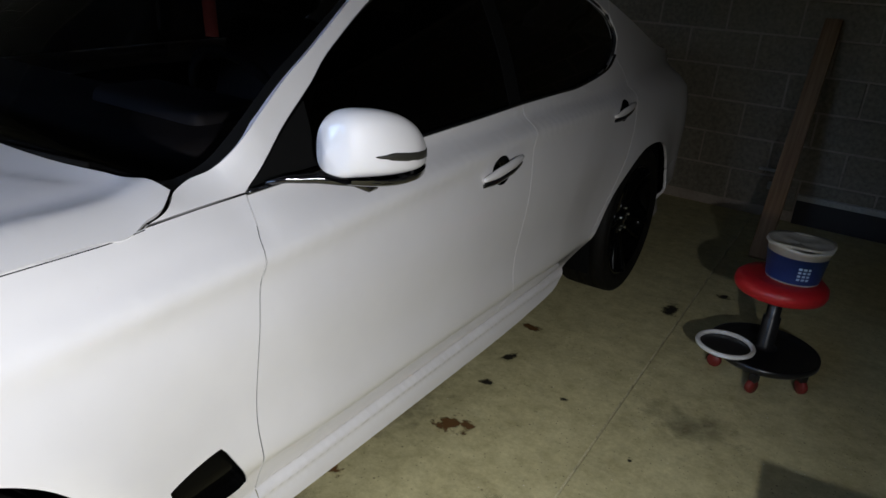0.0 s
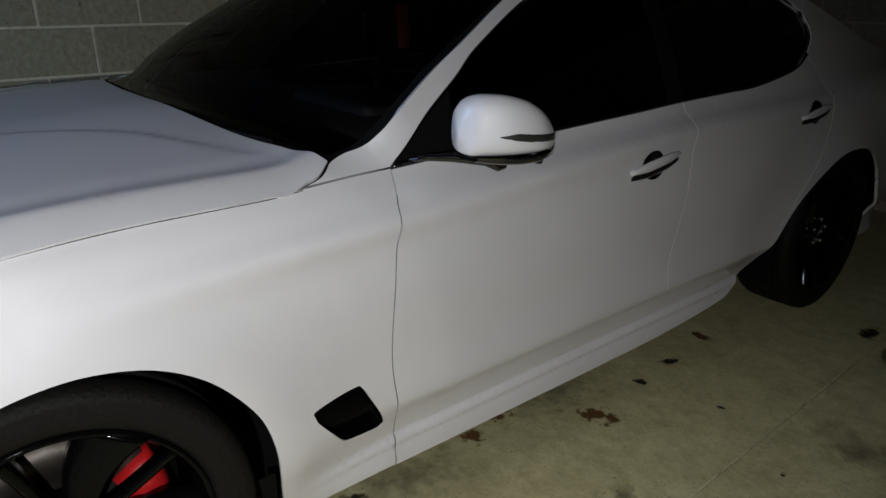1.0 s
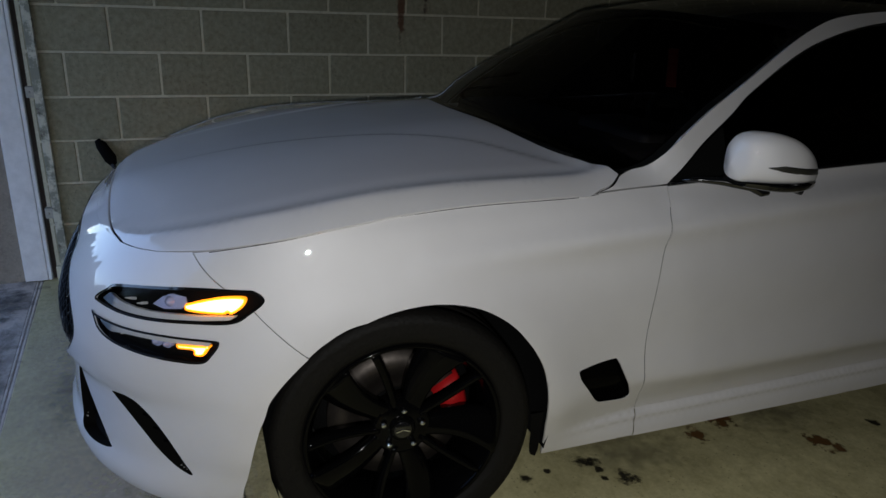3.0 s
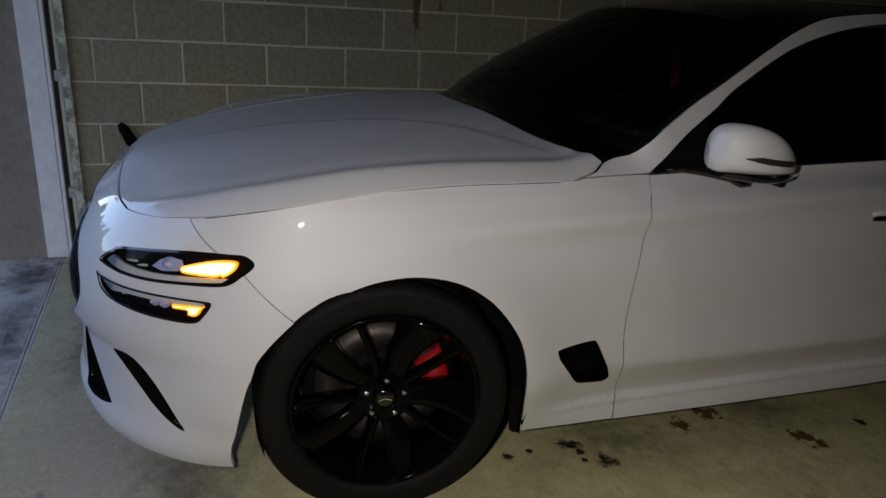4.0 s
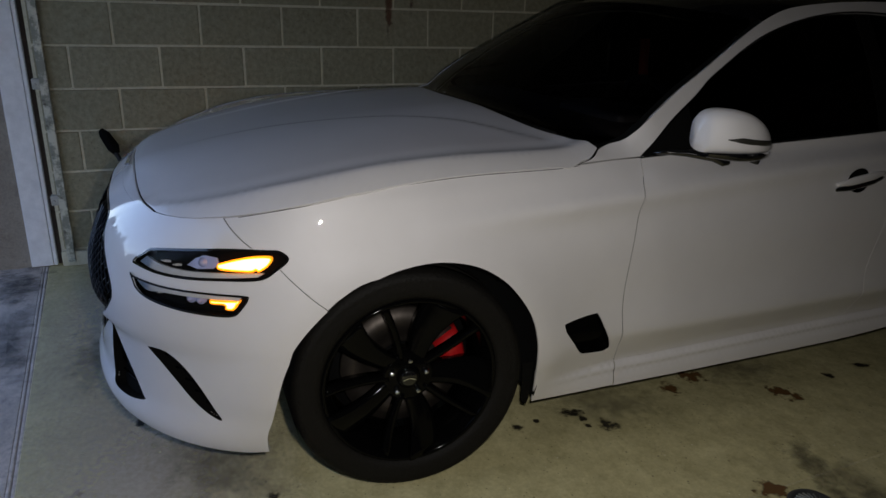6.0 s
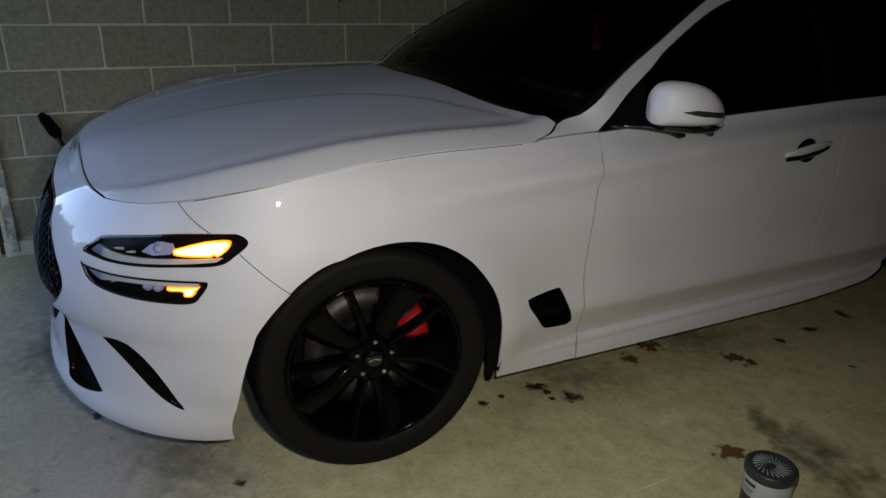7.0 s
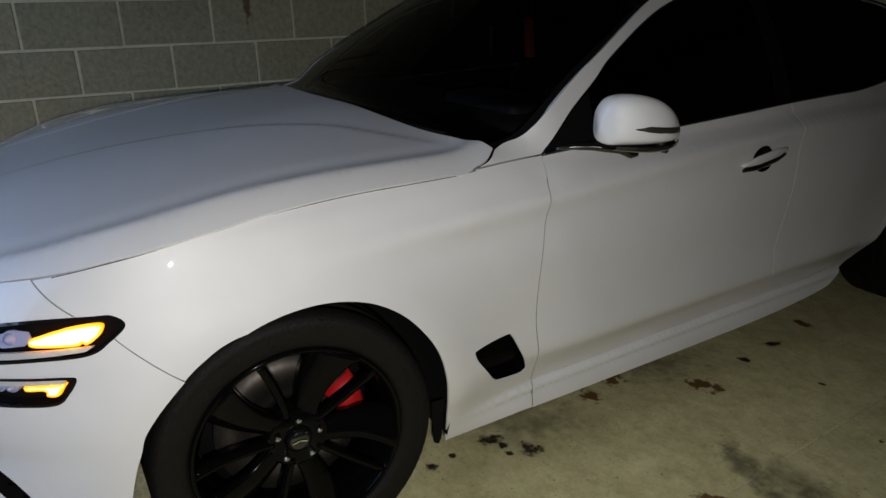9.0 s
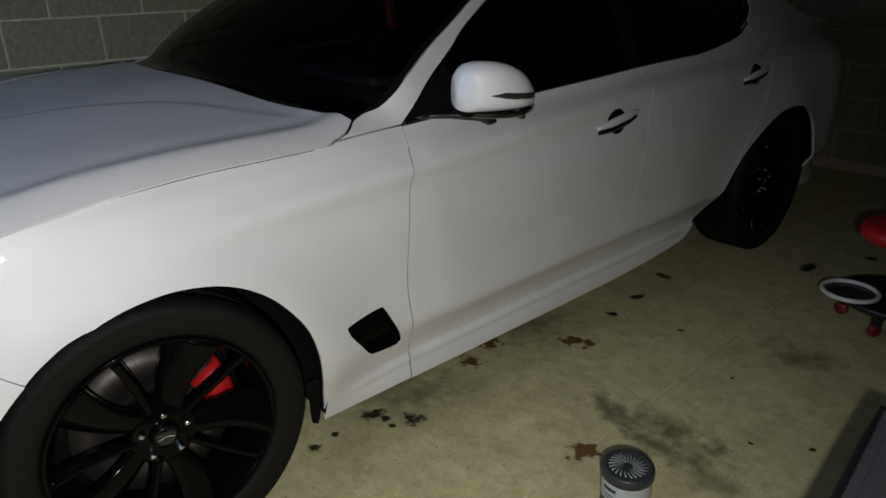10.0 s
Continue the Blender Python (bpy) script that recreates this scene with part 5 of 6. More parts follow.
def spoke_mesh(w0, w1, twist, depth, bow):
    """A spoke along +y before it is turned about the axle, rounded in section."""
    verts, faces = [], []
    n, sect = 12, ((-0.034, -1.0), (-0.014, -1.0), (-0.006, -0.93), (-0.002, -0.72), (0.0, -0.3), (0.0005, 0.3), (-0.002, 0.72), (-0.006, 0.93), (-0.014, 1.0), (-0.034, 1.0))
    for i in range(n + 1):
        t = i / n
        r = 0.056 + 0.182 * t
        off = bow * math.sin(math.pi * t) * 0.012
        w = w0 + (w1 - w0) * t ** 1.4
        front = -0.042 + 0.012 * math.sin(math.pi * t * 0.5) + 0.022 * t ** 3 - depth * (1 - t)
        for dx, dw in sect:
            verts.append((front + dx + twist * dw * (0.3 + t), r, off + dw * w))
    m = len(sect)
    for i in range(n):
        for k in range(m):
            faces.append((i * m + k, i * m + (k + 1) % m, (i + 1) * m + (k + 1) % m, (i + 1) * m + k))
    faces += [tuple(range(m))[::-1], tuple(n * m + k for k in range(m))]
    return verts, faces


tyre_p, barrel_p, hub_p, cap_p = wheel_parts()
wheel = finish("wheel", *lathe(barrel_p, 64, "x"), RIMBLACK, CAR, "gloss black alloy wheel")
finish("tyre", *lathe(tyre_p, 80, "x"), RUBBER, wheel, "black road tyre")
finish("hub", *lathe(hub_p, 40, "x"), RIMBLACK, wheel)
finish("centre_cap", *lathe(cap_p, 32, "x"), BLACKGLOSS, wheel, "centre cap with a small winged badge")
bm = bmesh.new()
for sg in (1, -1):
    box(bm, (0.003, 0.018, 0.004), (-0.0305, sg * 0.009, 0.002), 0.001, pose(0, 0, 0, sg * -18))
part("cap_badge", bm, CHROME, wheel)
WIDE_SPOKE = spoke_mesh(0.026, 0.053, -0.016, 0.004, 1.2)
THIN_SPOKE = spoke_mesh(0.010, 0.0115, 0.004, 0.0, -0.4)
for k in range(5):
    ob = finish("wide_spoke", *WIDE_SPOKE, RIMBLACK, wheel)
    ob.rotation_euler = (radians(72 * k + 65), 0, 0)
    ob = finish("thin_spoke", *THIN_SPOKE, RIMBLACK, wheel)
    ob.rotation_euler = (radians(72 * k + 36), 0, 0)
    nut = finish("lug_nut", *lathe([(0.0005, -0.030), (0.006, -0.031), (0.0085, -0.036), (0.0085, -0.05)], 8, "x"), CHROME, wheel)
    a = radians(72 * k + 14)
    nut.location = (0, 0.052 * math.cos(a), 0.052 * math.sin(a))


def tread_blocks():
    verts, faces = [], []
    for k in range(84):
        a = 2 * math.pi * k / 84
        base = len(verts)
        for r, h in ((0.3060, 0.0030), (0.3135, 0.0000), (0.3215, -0.0075), (0.3262, -0.0165)):
            for s in (-1, 1):
                an = a + s * 0.0145 + (0.3275 - r) * 0.5
                verts.append((h + 0.0006, r * math.cos(an), r * math.sin(an)))
        faces += [(base + 2 * i, base + 2 * i + 1, base + 2 * i + 3, base + 2 * i + 2) for i in range(3)]
        for h0, h1, sk in ((-0.030, -0.052, 0.03), (-0.174, -0.198, -0.03)):
            base = len(verts)
            for h, da in ((h0, 0), (h1, sk)):
                for r, w in ((0.3240, 0.010), (0.3282, 0.010)):
                    for s in (-1, 1):
                        an = a + da + s * w
                        verts.append((h, r * math.cos(an), r * math.sin(an)))
            faces += [tuple(base + i for i in q) for q in ((0, 1, 3, 2), (4, 6, 7, 5), (2, 3, 7, 6), (0, 2, 6, 4), (1, 5, 7, 3))]
    return verts, faces


tagged(finish("tread", *tread_blocks(), RUBBER, wheel, smooth=False), kind="stuff")


def place_wheel(src, x, y, turn, far):
    m = pose(x, y, 0.328, 0, 0, (180 if far else 0) + turn)
    if src is None:
        wheel.matrix_basis = m
        return wheel
    made = {}
    for o in (wheel, *wheel.children_recursive):
        made[o] = o.copy()
        scene.collection.objects.link(made[o])
        made[o].parent = made.get(o.parent, o.parent)
    made[wheel].matrix_basis = m
    return made[wheel]


STEER = -4.0
place_wheel(None, 0.905, 0.0, STEER, False)
place_wheel(wheel, -0.905, 0.0, STEER, True)
place_wheel(wheel, 0.910, 2.80, 0, False)
place_wheel(wheel, -0.910, 2.80, 0, True)

disc_p = [(0.070, -0.125), (0.080, -0.118), (0.105, -0.118), (0.107, -0.112), (0.178, -0.112), (0.178, -0.140), (0.10, -0.140), (0.070, -0.150)]
for x, y, rz in ((0.905, 0, STEER), (-0.905, 0, 180 + STEER), (0.910, 2.80, 0), (-0.910, 2.80, 180)):
    d = finish("brake_disc", *lathe(disc_p, 56, "x"), DISC, CAR, "worn steel brake disc")
    d.matrix_basis = pose(x, y, 0.328, 0, 0, rz)
    sh = finish("dust_shield", *lathe([(0.04, -0.160), (0.16, -0.160), (0.214, -0.168), (0.214, -0.172)], 40, "x"), VOID, CAR)
    sh.matrix_basis = pose(x, y, 0.328, 0, 0, rz)
    side = 1 if abs(rz) < 90 else -1
    verts, faces, n = [], [], 12
    for i in range(n + 1):
        ang = radians(-24 + 58 * i / n) if side > 0 else radians(180 + 24 - 58 * i / n)
        e = min(1.0, 0.5 + 3.0 * min(i, n - i) / n)
        for r, h in ((0.106, -0.110), (0.110, -0.088 - 0.01 * (1 - e)), (0.138, -0.074 - 0.015 * (1 - e)), (0.174, -0.080 - 0.012 * (1 - e)), (0.186, -0.102), (0.192, -0.15), (0.106, -0.15)):
            verts.append((h, r * math.cos(ang), r * math.sin(ang)))
    for i in range(n):
        for k in range(7):
            faces.append((i * 7 + k, i * 7 + (k + 1) % 7, (i + 1) * 7 + (k + 1) % 7, (i + 1) * 7 + k))
    faces += [tuple(range(7))[::-1], tuple(n * 7 + k for k in range(7))]
    c = finish("brake_caliper", verts, faces, CALIPER, CAR, "red painted brake caliper")
    c.matrix_basis = pose(x, y, 0.328, 0, 0, rz)

# ---- cabin seen through the glass ----
bm = bmesh.new()
box(bm, (1.36, 0.34, 0.20), (0, 0.86, 0.86), 0.05, seg=3)
box(bm, (0.40, 0.20, 0.08), (0.36, 0.93, 0.955), 0.03, seg=3)
part("dashboard", bm, LEATHER, CAR, "black dashboard", True)
verts, faces = [], []
for i in range(32):
    a = 2 * math.pi * i / 32
    for k in range(8):
        b = 2 * math.pi * k / 8
        r = 0.180 + 0.014 * math.cos(b)
        verts.append(pose(0.36, 1.14, 0.92, -64) @ Vector((r * math.cos(a), r * math.sin(a), 0.014 * math.sin(b))))
for i in range(32):
    for k in range(8):
        faces.append((i * 8 + k, ((i + 1) % 32) * 8 + k, ((i + 1) % 32) * 8 + (k + 1) % 8, i * 8 + (k + 1) % 8))
sw = finish("steering_wheel", verts, faces, LEATHER, CAR, "black leather steering wheel")
bm = bmesh.new()
box(bm, (0.32, 0.05, 0.05), (0, 0, 0), 0.015, pose(0.36, 1.15, 0.92, -64))
part("wheel_spoke", bm, LEATHER, sw)
for x in (0.37, -0.37):
    bm = bmesh.new()
    box(bm, (0.50, 0.52, 0.16), (x, 1.52, 0.48), 0.06, seg=3)
    seat = part("seat", bm, LEATHER, CAR, "black leather bucket seat", True)
    bm = bmesh.new()
    box(bm, (0.48, 0.13, 0.62), (0, 0, 0.31), 0.055, pose(x, 1.76, 0.50, -18), seg=3)
    part("backrest", bm, LEATHER, seat, "", True)
    bm = bmesh.new()
    box(bm, (0.26, 0.10, 0.17), (0, 0, 0.75), 0.04, pose(x, 1.76, 0.50, -18), seg=3)
    part("headrest", bm, LEATHER, seat, "", True)
bm = bmesh.new()
box(bm, (1.30, 0.16, 0.60), (0, 0, 0.30), 0.06, pose(0, 2.62, 0.52, -20), seg=3)
part("rear_bench", bm, LEATHER, CAR, "black leather rear bench", True)


def belt(path, w, mat, label):
    verts, faces = [], []
    for p in path:
        for d in (-w / 2, w / 2):
            verts.append((p[0] + d * 0.75, p[1] + d * 0.65, p[2]))
            verts.append((p[0] + d * 0.75, p[1] + d * 0.65 + 0.003, p[2]))
    for i in range(len(path) - 1):
        a = 4 * i
        faces += [(a, a + 2, a + 6, a + 4), (a + 1, a + 5, a + 7, a + 3), (a, a + 4, a + 5, a + 1), (a + 2, a + 3, a + 7, a + 6)]
    return finish("seat_belt", verts, faces, mat, CAR, label)


belt([(-0.205, 1.478, 1.20), (-0.199, 1.478, 1.158), (-0.19, 1.474, 1.10), (-0.18, 1.47, 1.045)], 0.042, BELTRED, "hanging red belt strap")
finish("grab_strap", *tube([(-0.606, 1.569, 1.026), (-0.585, 1.555, 1.09), (-0.555, 1.535, 1.16)], 0.006, 6), SATIN, CAR, "thin grey trim edge")


# ---- grass strip beside the apron ----
def grass_blades(n):
    rng = random.Random(11)
    verts, faces = [], []
    while len(faces) < 2 * n:
        x = rng.uniform(-1.5, 0.4)
        t = (x - CUT[0]) / (END[0] - CUT[0])
        top = CUT[1] + t * (END[1] - CUT[1]) if t < 1 else joint_y(x) - 0.09
        y = top - 0.008 - rng.random() ** 1.6 * 0.38
        h, a, w = rng.uniform(0.015, 0.05), rng.uniform(0, 6.28), rng.uniform(0.0015, 0.003)
        lean = Vector((math.cos(a), math.sin(a), 0)) * h * rng.uniform(0.2, 0.9)
        side = Vector((-math.sin(a), math.cos(a), 0)) * w
        p, k = Vector((x, y, -0.014)), len(verts)
        mid = p + lean * 0.4 + Vector((0, 0, h * 0.65))
        verts += [p - side, p + side, mid + side * 0.8, mid - side * 0.8, p + lean + Vector((0, 0, h))]
        faces += [(k, k + 1, k + 2, k + 3), (k + 3, k + 2, k + 4)]
    return verts, faces


tagged(finish("grass", *grass_blades(5000), GRASS), "short green grass in the strip beside the apron", "grass", kind="stuff")


# ---- stains on floor and wall ----
def blob(name, mat, x, y, rx, ry, rz, parent, seed, label="", m=None):
    rng = random.Random(seed)
    verts = [(0, 0, 0)]
    n = 28
    for i in range(n):
        a = 2 * math.pi * i / n
        verts.append((1.05 * math.cos(a), 1.05 * math.sin(a), 0))
    faces = [(0, 1 + i, 1 + (i + 1) % n) for i in range(n)]
    ob = finish(name, verts, faces, mat, parent, label)
    ob.matrix_basis = (m or pose(x, y, 0.0012 + 0.0002 * (seed % 9), 0, 0, rz)) @ Matrix.Diagonal((rx, ry, 1, 1))
    return ob


DRIPS = ((-0.841, 0.984, 0.050, 0.036, 20), (-0.945, 0.905, 0.050, 0.040, 60), (-0.905, 0.925, 0.024, 0.02, 0), (-0.934, 0.688, 0.030, 0.024, 10), (-0.940, 0.765, 0.018, 0.016, 0),
         (-0.860, 0.915, 0.022, 0.018, 0), (-0.843, 1.991, 0.032, 0.026, 30), (-0.589, 2.066, 0.018, 0.016, 0), (-0.512, 2.993, 0.085, 0.05, 100), (-0.868, 2.188, 0.050, 0.026, 80),
         (-0.363, 3.296, 0.05, 0.035, 0), (-0.858, -0.116, 0.028, 0.022, 40), (0.029, 1.718, 0.020, 0.014, 70), (-1.363, -0.466, 0.035, 0.02, 0), (-0.30, 1.90, 0.012, 0.01, 0), (-0.10, 1.62, 0.011, 0.009, 0))
for i, (x, y, rx, ry, rz) in enumerate(DRIPS):
    blob("stain", OIL, x, y, rx, ry, rz, floor, i)
BROWN = ((-0.804, 1.717, 0.080, 0.060, 40), (-1.02, 1.470, 0.075, 0.055, 20), (-0.966, 1.335, 0.055, 0.042, 10), (-0.395, 1.245, 0.065, 0.050, 60), (-0.905, 2.45, 0.05, 0.035, 0), (-1.05, -0.62, 0.03, 0.015, 30))
for i, (x, y, rx, ry, rz) in enumerate(BROWN):
    blob("stain", OILBROWN, x, y, rx, ry, rz, floor, 40 + i)
WET = ((-0.34, 1.50, 0.25, 0.15, 20), (-0.46, 1.46, 0.18, 0.08, -10), (-0.24, 1.45, 0.20, 0.12, 40), (-0.12, 1.40, 0.16, 0.10, 0), (-0.95, 1.05, 0.30, 0.16, 80), (-1.0, 1.7, 0.30, 0.16, 90), (-0.2, 2.2, 0.22, 0.14, 0),
       (-1.05, -0.25, 0.35, 0.2, 30), (-1.9, -0.62, 0.4, 0.2, 0))
for i, (x, y, rx, ry, rz) in enumerate(WET):
    blob("damp_patch", DAMP, x, y, rx, ry, rz, floor, 60 + i)
for i, (y, z, ry, rz) in enumerate(((0.90, 1.36, 0.030, 0.26), (1.03, 1.46, 0.020, 0.22), (0.86, 1.62, 0.034, 0.2), (1.02, 1.75, 0.03, 0.2))):
    blob("rust_streak", RUST, 0, 0, rz, ry, 0, wall_west, i, m=Matrix.Translation(-wall_west.location) @ pose(WX + 0.0045, y, z, 0, 90, 0))
APRON_DIRT = ((-2.80, -1.03, 0.26, 0.12, 0), (-2.15, -0.97, 0.46, 0.09, 5), (-1.35, -1.00, 0.38, 0.13, 8), (-2.35, -1.12, 0.16, 0.05, 0), (-1.75, -1.10, 0.20, 0.05, 5))
for i, (x, y, rx, ry, rz) in enumerate(APRON_DIRT):
    blob("stain", GRIME, x, y, rx * 1.3, ry * 1.3, rz, floor, 80 + i)

# wide soft patches that paint the sky-lit grey of the front floor
for i, (x, y, rx, ry, rz) in enumerate(((-2.05, -0.50, 1.5, 0.75, 4), (-1.0, -0.45, 1.1, 0.62, -8), (-2.5, -0.45, 0.7, 0.45, 0), (-0.25, -0.42, 0.7, 0.45, 10))):
    blob("dust_patch", SKYLIT_GREY, x, y, rx, ry, rz, floor, 90 + i)

# ---- mechanic's stool with a bucket on it ----
STOOL = thing("mechanic_stool", -0.10, 2.69, 0.0, "low rolling stool with a round red vinyl seat and black base", "stool")
finish("seat", *lathe([(0.001, 0.392), (0.10, 0.393), (0.135, 0.389), (0.150, 0.375), (0.153, 0.355), (0.147, 0.338), (0.130, 0.330), (0.001, 0.330)], 48), REDSEAT, STOOL, "round padded red vinyl seat")
finish("column", *lathe([(0.024, 0.33), (0.024, 0.24), (0.030, 0.235), (0.030, 0.125), (0.045, 0.115)], 24), STOOLBLACK, STOOL, "black gas column")
tray = finish("base_tray", *lathe([(0.001, 0.098), (0.05, 0.100), (0.15, 0.098), (0.172, 0.104), (0.180, 0.114), (0.187, 0.112), (0.187, 0.095), (0.165, 0.078), (0.001, 0.074)], 56), STOOLBLACK, STOOL, "round black plastic tray base")
for k in range(5):
    a = radians(72 * k + 200)
    cx, cy = 0.155 * math.cos(a), 0.155 * math.sin(a)
    v, f = lathe([(0.001, -0.010), (0.024, -0.010), (0.026, -0.006), (0.026, 0.006), (0.024, 0.010), (0.001, 0.010)], 20, "x")
    c = finish("caster", v, f, REDWHEEL, STOOL, "red plastic caster")
    c.matrix_basis = pose(cx, cy, 0.0262, 0, 0, math.degrees(a) + 60)
    bm = bmesh.new()
    box(bm, (0.028, 0.03, 0.035), (0, 0.004, 0.034), 0.006)
    part("caster_fork", bm, STOOLBLACK, c)

BUCKET = thing("bucket", -0.075, 2.70, 0.392, "dirty white plastic tub with a blue label on the red stool", "bucket", 14)
verts, faces = [], []
prof = [(0.080, 0.0), (0.086, 0.002), (0.100, 0.118), (0.104, 0.118), (0.106, 0.130), (0.103, 0.134), (0.098, 0.128), (0.082, 0.012), (0.001, 0.008)]
v, f = lathe(prof, 44)
v = [(x, y, z + (0.004 * math.sin(2 * math.atan2(y, x) + 0.6) + 0.002 * math.sin(5 * math.atan2(y, x))) * max(0, z / 0.13) ** 3) for x, y, z in v]
finish("tub", v, f, BUCKETWHITE, BUCKET, "dirty white tapered tub")
v, f = lathe([(0.0872, 0.008), (0.0985, 0.098), (0.0987, 0.098)], 44)
finish("label", v, f, LABELBLUE, BUCKET, "blue printed label")
v, f = lathe([(0.001, 0.126), (0.06, 0.128), (0.094, 0.133), (0.107, 0.139), (0.109, 0.131)], 44)
v = [(x, y, z + 0.006 * math.sin(math.atan2(y, x) + 2.6) * min(1, math.hypot(x, y) / 0.1) + 0.003 * math.sin(3 * math.atan2(y, x) + 1)) for x, y, z in v]
finish("lid", v, f, plain("dirty_lid", (0.50, 0.48, 0.40), 0.6, grain=0.2, grain_scale=25), BUCKET, "warped dirty white lid")
rng = random.Random(4)
for row in range(4):
    for k in range(3):
        a0 = radians(-92 + 9 * k + 1)
        z = 0.024 + 0.013 * row
        vv = []
        for zz in (z, z + 0.008):
            for j in range(4):
                a = a0 + radians(7.0 * rng.uniform(0.8, 1.0)) * j / 3
                r = 0.0884 + (zz - 0.008) * 0.126
                vv.append((r * math.cos(a), r * math.sin(a), zz))
        finish("print_bar", vv, [(j, j + 1, j + 5, j + 4) for j in range(3)], LABELPALE, BUCKET)

RING = thing("parts_tray", -0.215, 2.585, 0.1155, "small round black tray with a white rim on the stool base", "tray")
v, f = lathe([(0.094 + 0.0085 * math.cos(2 * math.pi * i / 10), 0.010 + 0.0085 * math.sin(2 * math.pi * i / 10)) for i in range(10)], 48, closed=True)
finish("rim", v, f, RINGWHITE, RING, "white plastic rim")
finish("dish", *lathe([(0.001, 0.002), (0.07, 0.002), (0.092, 0.006)], 40), STOOLBLACK, RING, "black dish")

# ---- small can on the floor ----
CAN = thing("tin", -0.198, 1.150, 0.0, "small dark plastic jar with a pale label and ribbed lid", "jar", 20)
finish("body", *lathe([(0.001, 0.0), (0.058, 0.0), (0.061, 0.003), (0.061, 0.108), (0.057, 0.112)], 40), CANGREY, CAN)
finish("label", *lathe([(0.0616, 0.048), (0.0618, 0.049), (0.0618, 0.100), (0.0616, 0.101)], 40), CANLABEL, CAN, "pale grey paper label")
lid = finish("lid", *lathe([(0.063, 0.104), (0.0655, 0.106), (0.0655, 0.126), (0.062, 0.130), (0.051, 0.130), (0.048, 0.127), (0.001, 0.1265)], 48), CANGREY, CAN, "dark ring lid")
for k in range(22):
    a = radians(360 / 22 * k)
    vv, ff = tube([(0.012 * math.cos(a), 0.012 * math.sin(a), 0.1272), (0.030 * math.cos(a + 0.12), 0.030 * math.sin(a + 0.12), 0.1290), (0.047 * math.cos(a + 0.30), 0.047 * math.sin(a + 0.30), 0.1278)], [0.0008, 0.0022, 0.0028], 5)
    finish("lid_rib", vv, ff, CANCLEAR, lid)
for z, w in ((0.080, 0.62), (0.066, 0.5), (0.058, 0.4)):
    vv = []
    for zz in (z, z + (0.010 if z > 0.07 else 0.003)):
        for j in range(9):
            a = radians(-118) + w * (j / 8 - 0.5)
            vv.append((0.0622 * math.cos(a), 0.0622 * math.sin(a), zz))
    finish("print_bar", vv, [(j, j + 1, j + 10, j + 9) for j in range(8)], CANGREY, CAN)

# ---- floor mat, plank and wall odds and ends ----
TOTE = thing("storage_box", 0.519, 1.118, 0.0, "dark grey storage box with a black rimmed fabric top", "box", 7)
bm = bmesh.new()
r = bmesh.ops.create_cube(bm, size=1.0, matrix=Matrix.Translation((0, 0, 0.205)) @ Matrix.Diagonal((0.44, 0.47, 0.41, 1)))
for v in bm.verts:
    if v.co.z < 0.1:
        v.co.x *= 0.90
        v.co.y *= 0.92
bmesh.ops.bevel(bm, geom=[e for e in bm.edges], offset=0.03, segments=3, profile=0.5, affect="EDGES")
part("body", bm, MATGREY, TOTE, "", True)
bm = bmesh.new()
box(bm, (0.485, 0.510, 0.03), (0, 0, 0.425), 0.010)
box(bm, (0.44, 0.47, 0.012), (0, 0, 0.441), 0.005)
part("lid", bm, MATGREY, TOTE, "dark grey fabric lid")
finish("lid_rim", *tube([(0.245 * sx, 0.257 * sy, 0.430) for sx, sy in ((-1, -1), (-1, -0.5), (-1, 0), (-1, 0.5), (-1, 1), (0, 1), (1, 1), (1, 0), (1, -1), (0, -1), (-0.99, -1))], 0.010, 8), MATEDGE, TOTE)

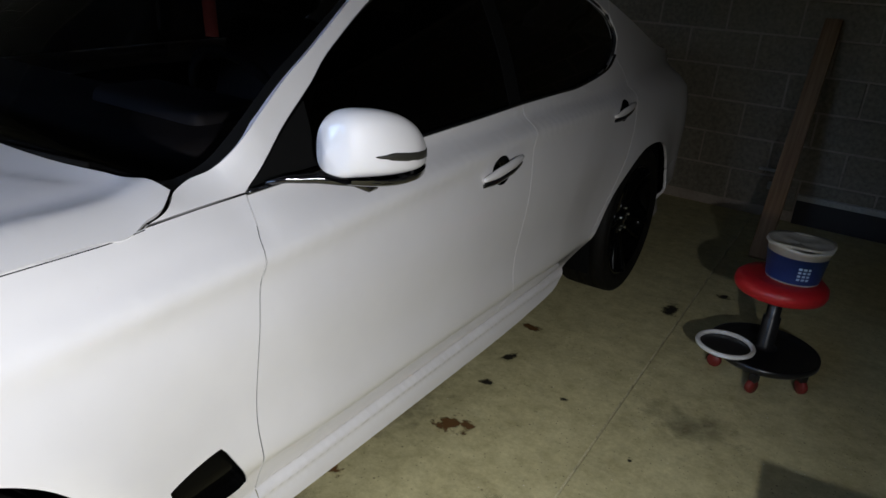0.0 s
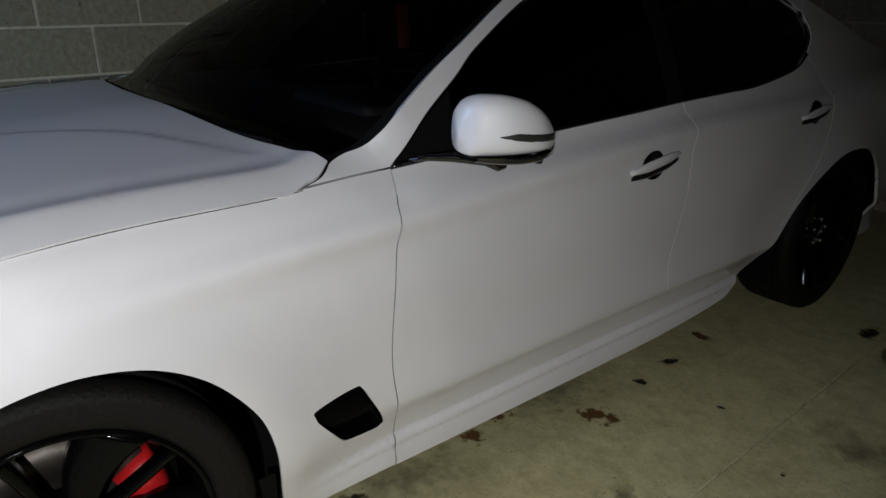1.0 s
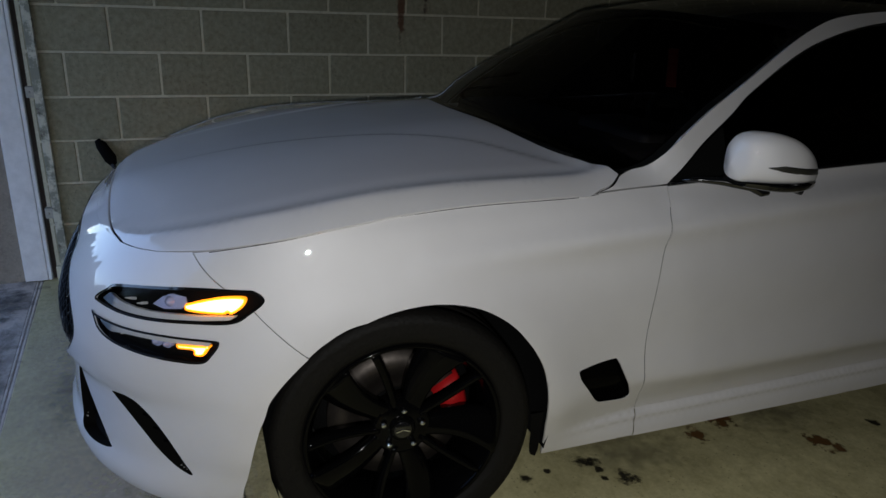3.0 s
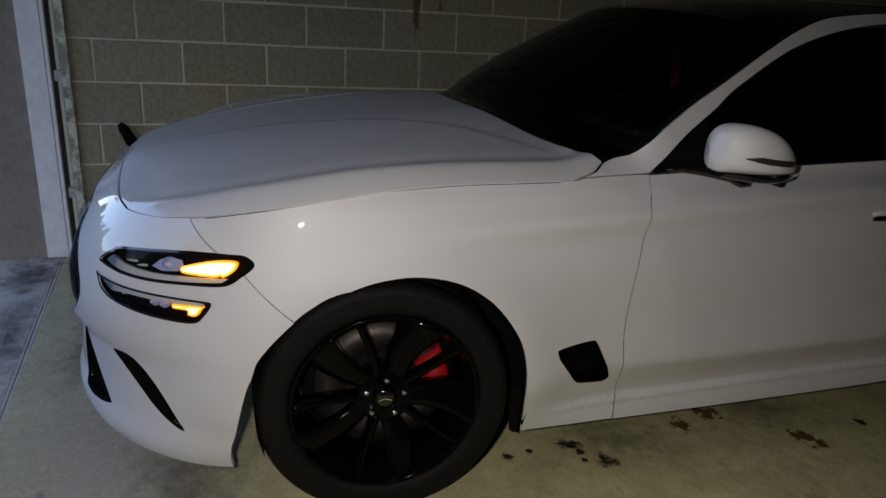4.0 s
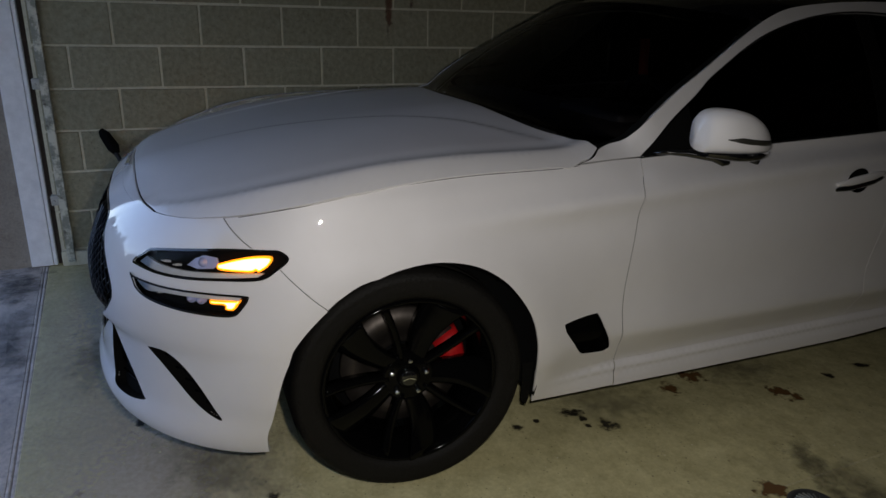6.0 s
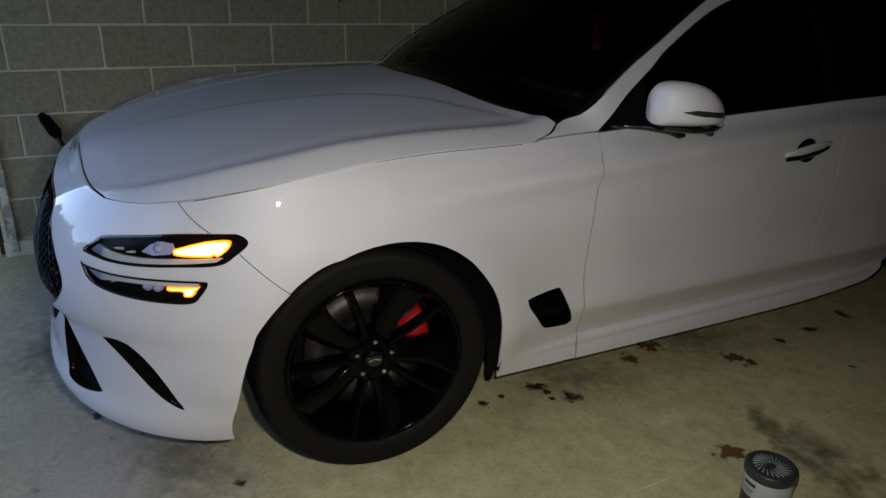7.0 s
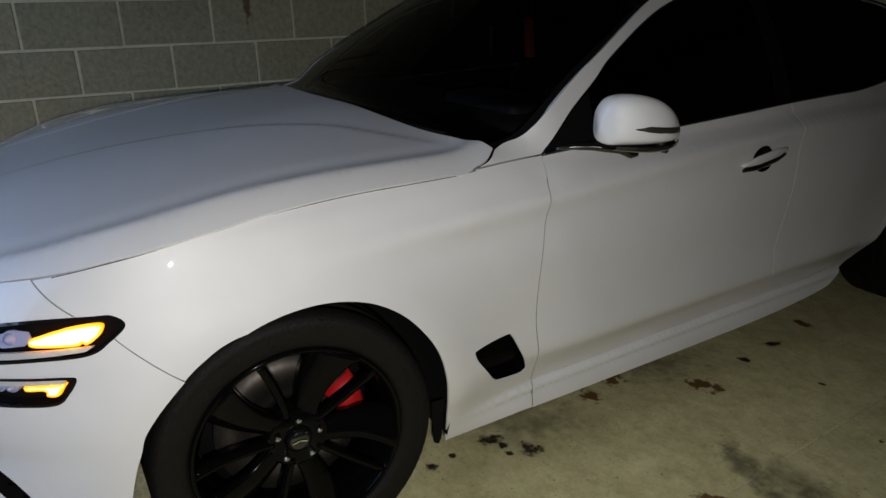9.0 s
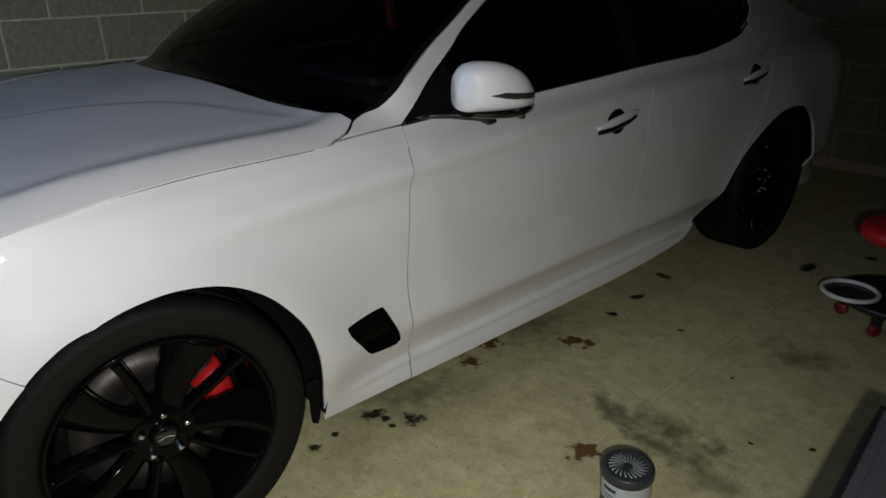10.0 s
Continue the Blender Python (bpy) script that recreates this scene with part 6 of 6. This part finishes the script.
p0, p1 = Vector((-0.338, 3.90, 0.0)), Vector((-0.349, 4.700, 1.17))
d = (p1 - p0)
bm = bmesh.new()
box(bm, (0.089, 0.038, d.length), (0, 0, 0), 0.003)
plank = part("plank", bm, WOOD)
plank.matrix_world = Matrix.Translation((p0 + p1) / 2 + Vector((0, 0.008, 0.012))) @ d.to_track_quat("Z", "Y").to_matrix().to_4x4() @ pose(0, 0, 0, 0, 0, 0)
tagged(plank, "weathered brown lumber plank leaning on the block wall", "plank")
bm = bmesh.new()
box(bm, (1.25, 0.035, 0.035), (0, 0, 0), 0.004)
board = tagged(part("board", bm, PIPEWHITE), "dusty white batten along the foot of the wall", "batten")
board.location = (0.325, 4.73, 0.1695)
bm = bmesh.new()
box(bm, (1.25, 0.02, 0.152), (0, 0, 0), 0.003)
sk = tagged(part("baseboard", bm, BLACKPLASTIC), "plain black strip along the wall below the white batten", "baseboard", kind="structure")
sk.location = (0.325, 4.738, 0.0765)
bm = bmesh.new()
box(bm, (0.05, 0.03, 0.045), (0, 0, 0), 0.005)
outlet = tagged(part("outlet_box", bm, PIPEWHITE), "small pale outlet box fixed to the block wall", "outlet")
outlet.location = (-0.455, 4.737, 0.204)
bm = bmesh.new()
box(bm, (0.10, 0.03, 0.014), (0, 0, 0), 0.003)
ledge = tagged(part("wall_cleat", bm, PIPEWHITE), "short pale wooden cleat on the block wall", "cleat")
ledge.location = (-0.50, 4.737, 0.298)

# black brush propped against the side wall beyond the car's nose
BR = thing("brush", -2.985, -0.55, 0.0, "black long-handled brush leaning against the block wall", "brush")
finish("handle", *tube([(0.10, 0.24, 0.0), (0.02, 0.02, 0.56), (0.0, -0.01, 0.62)], 0.011, 8), BLACKPLASTIC, BR)
finish("head", *tube([(0.004, 0.012, 0.58), (0.0, 0.0, 0.61), (-0.012, -0.035, 0.675), (-0.014, -0.05, 0.70)], [0.016, 0.030, 0.026, 0.012], 10), VOID, BR)


# ---- block courses of the two walls ----
lay_blocks(wall_west, FY + 0.01, WY - 0.01, -0.292, lambda r, z, d: pose(WX - 0.015 + d, r, z), 0.08, BLOCK)
# the rear courses take the copy coloured darker for the dim end
lay_blocks(wall_north, WX + 0.01, RX - 0.01, -1.12, lambda r, z, d: pose(r, WY + 0.015 + d, z, 0, 0, -90), 0.06, BLOCK_DIM)
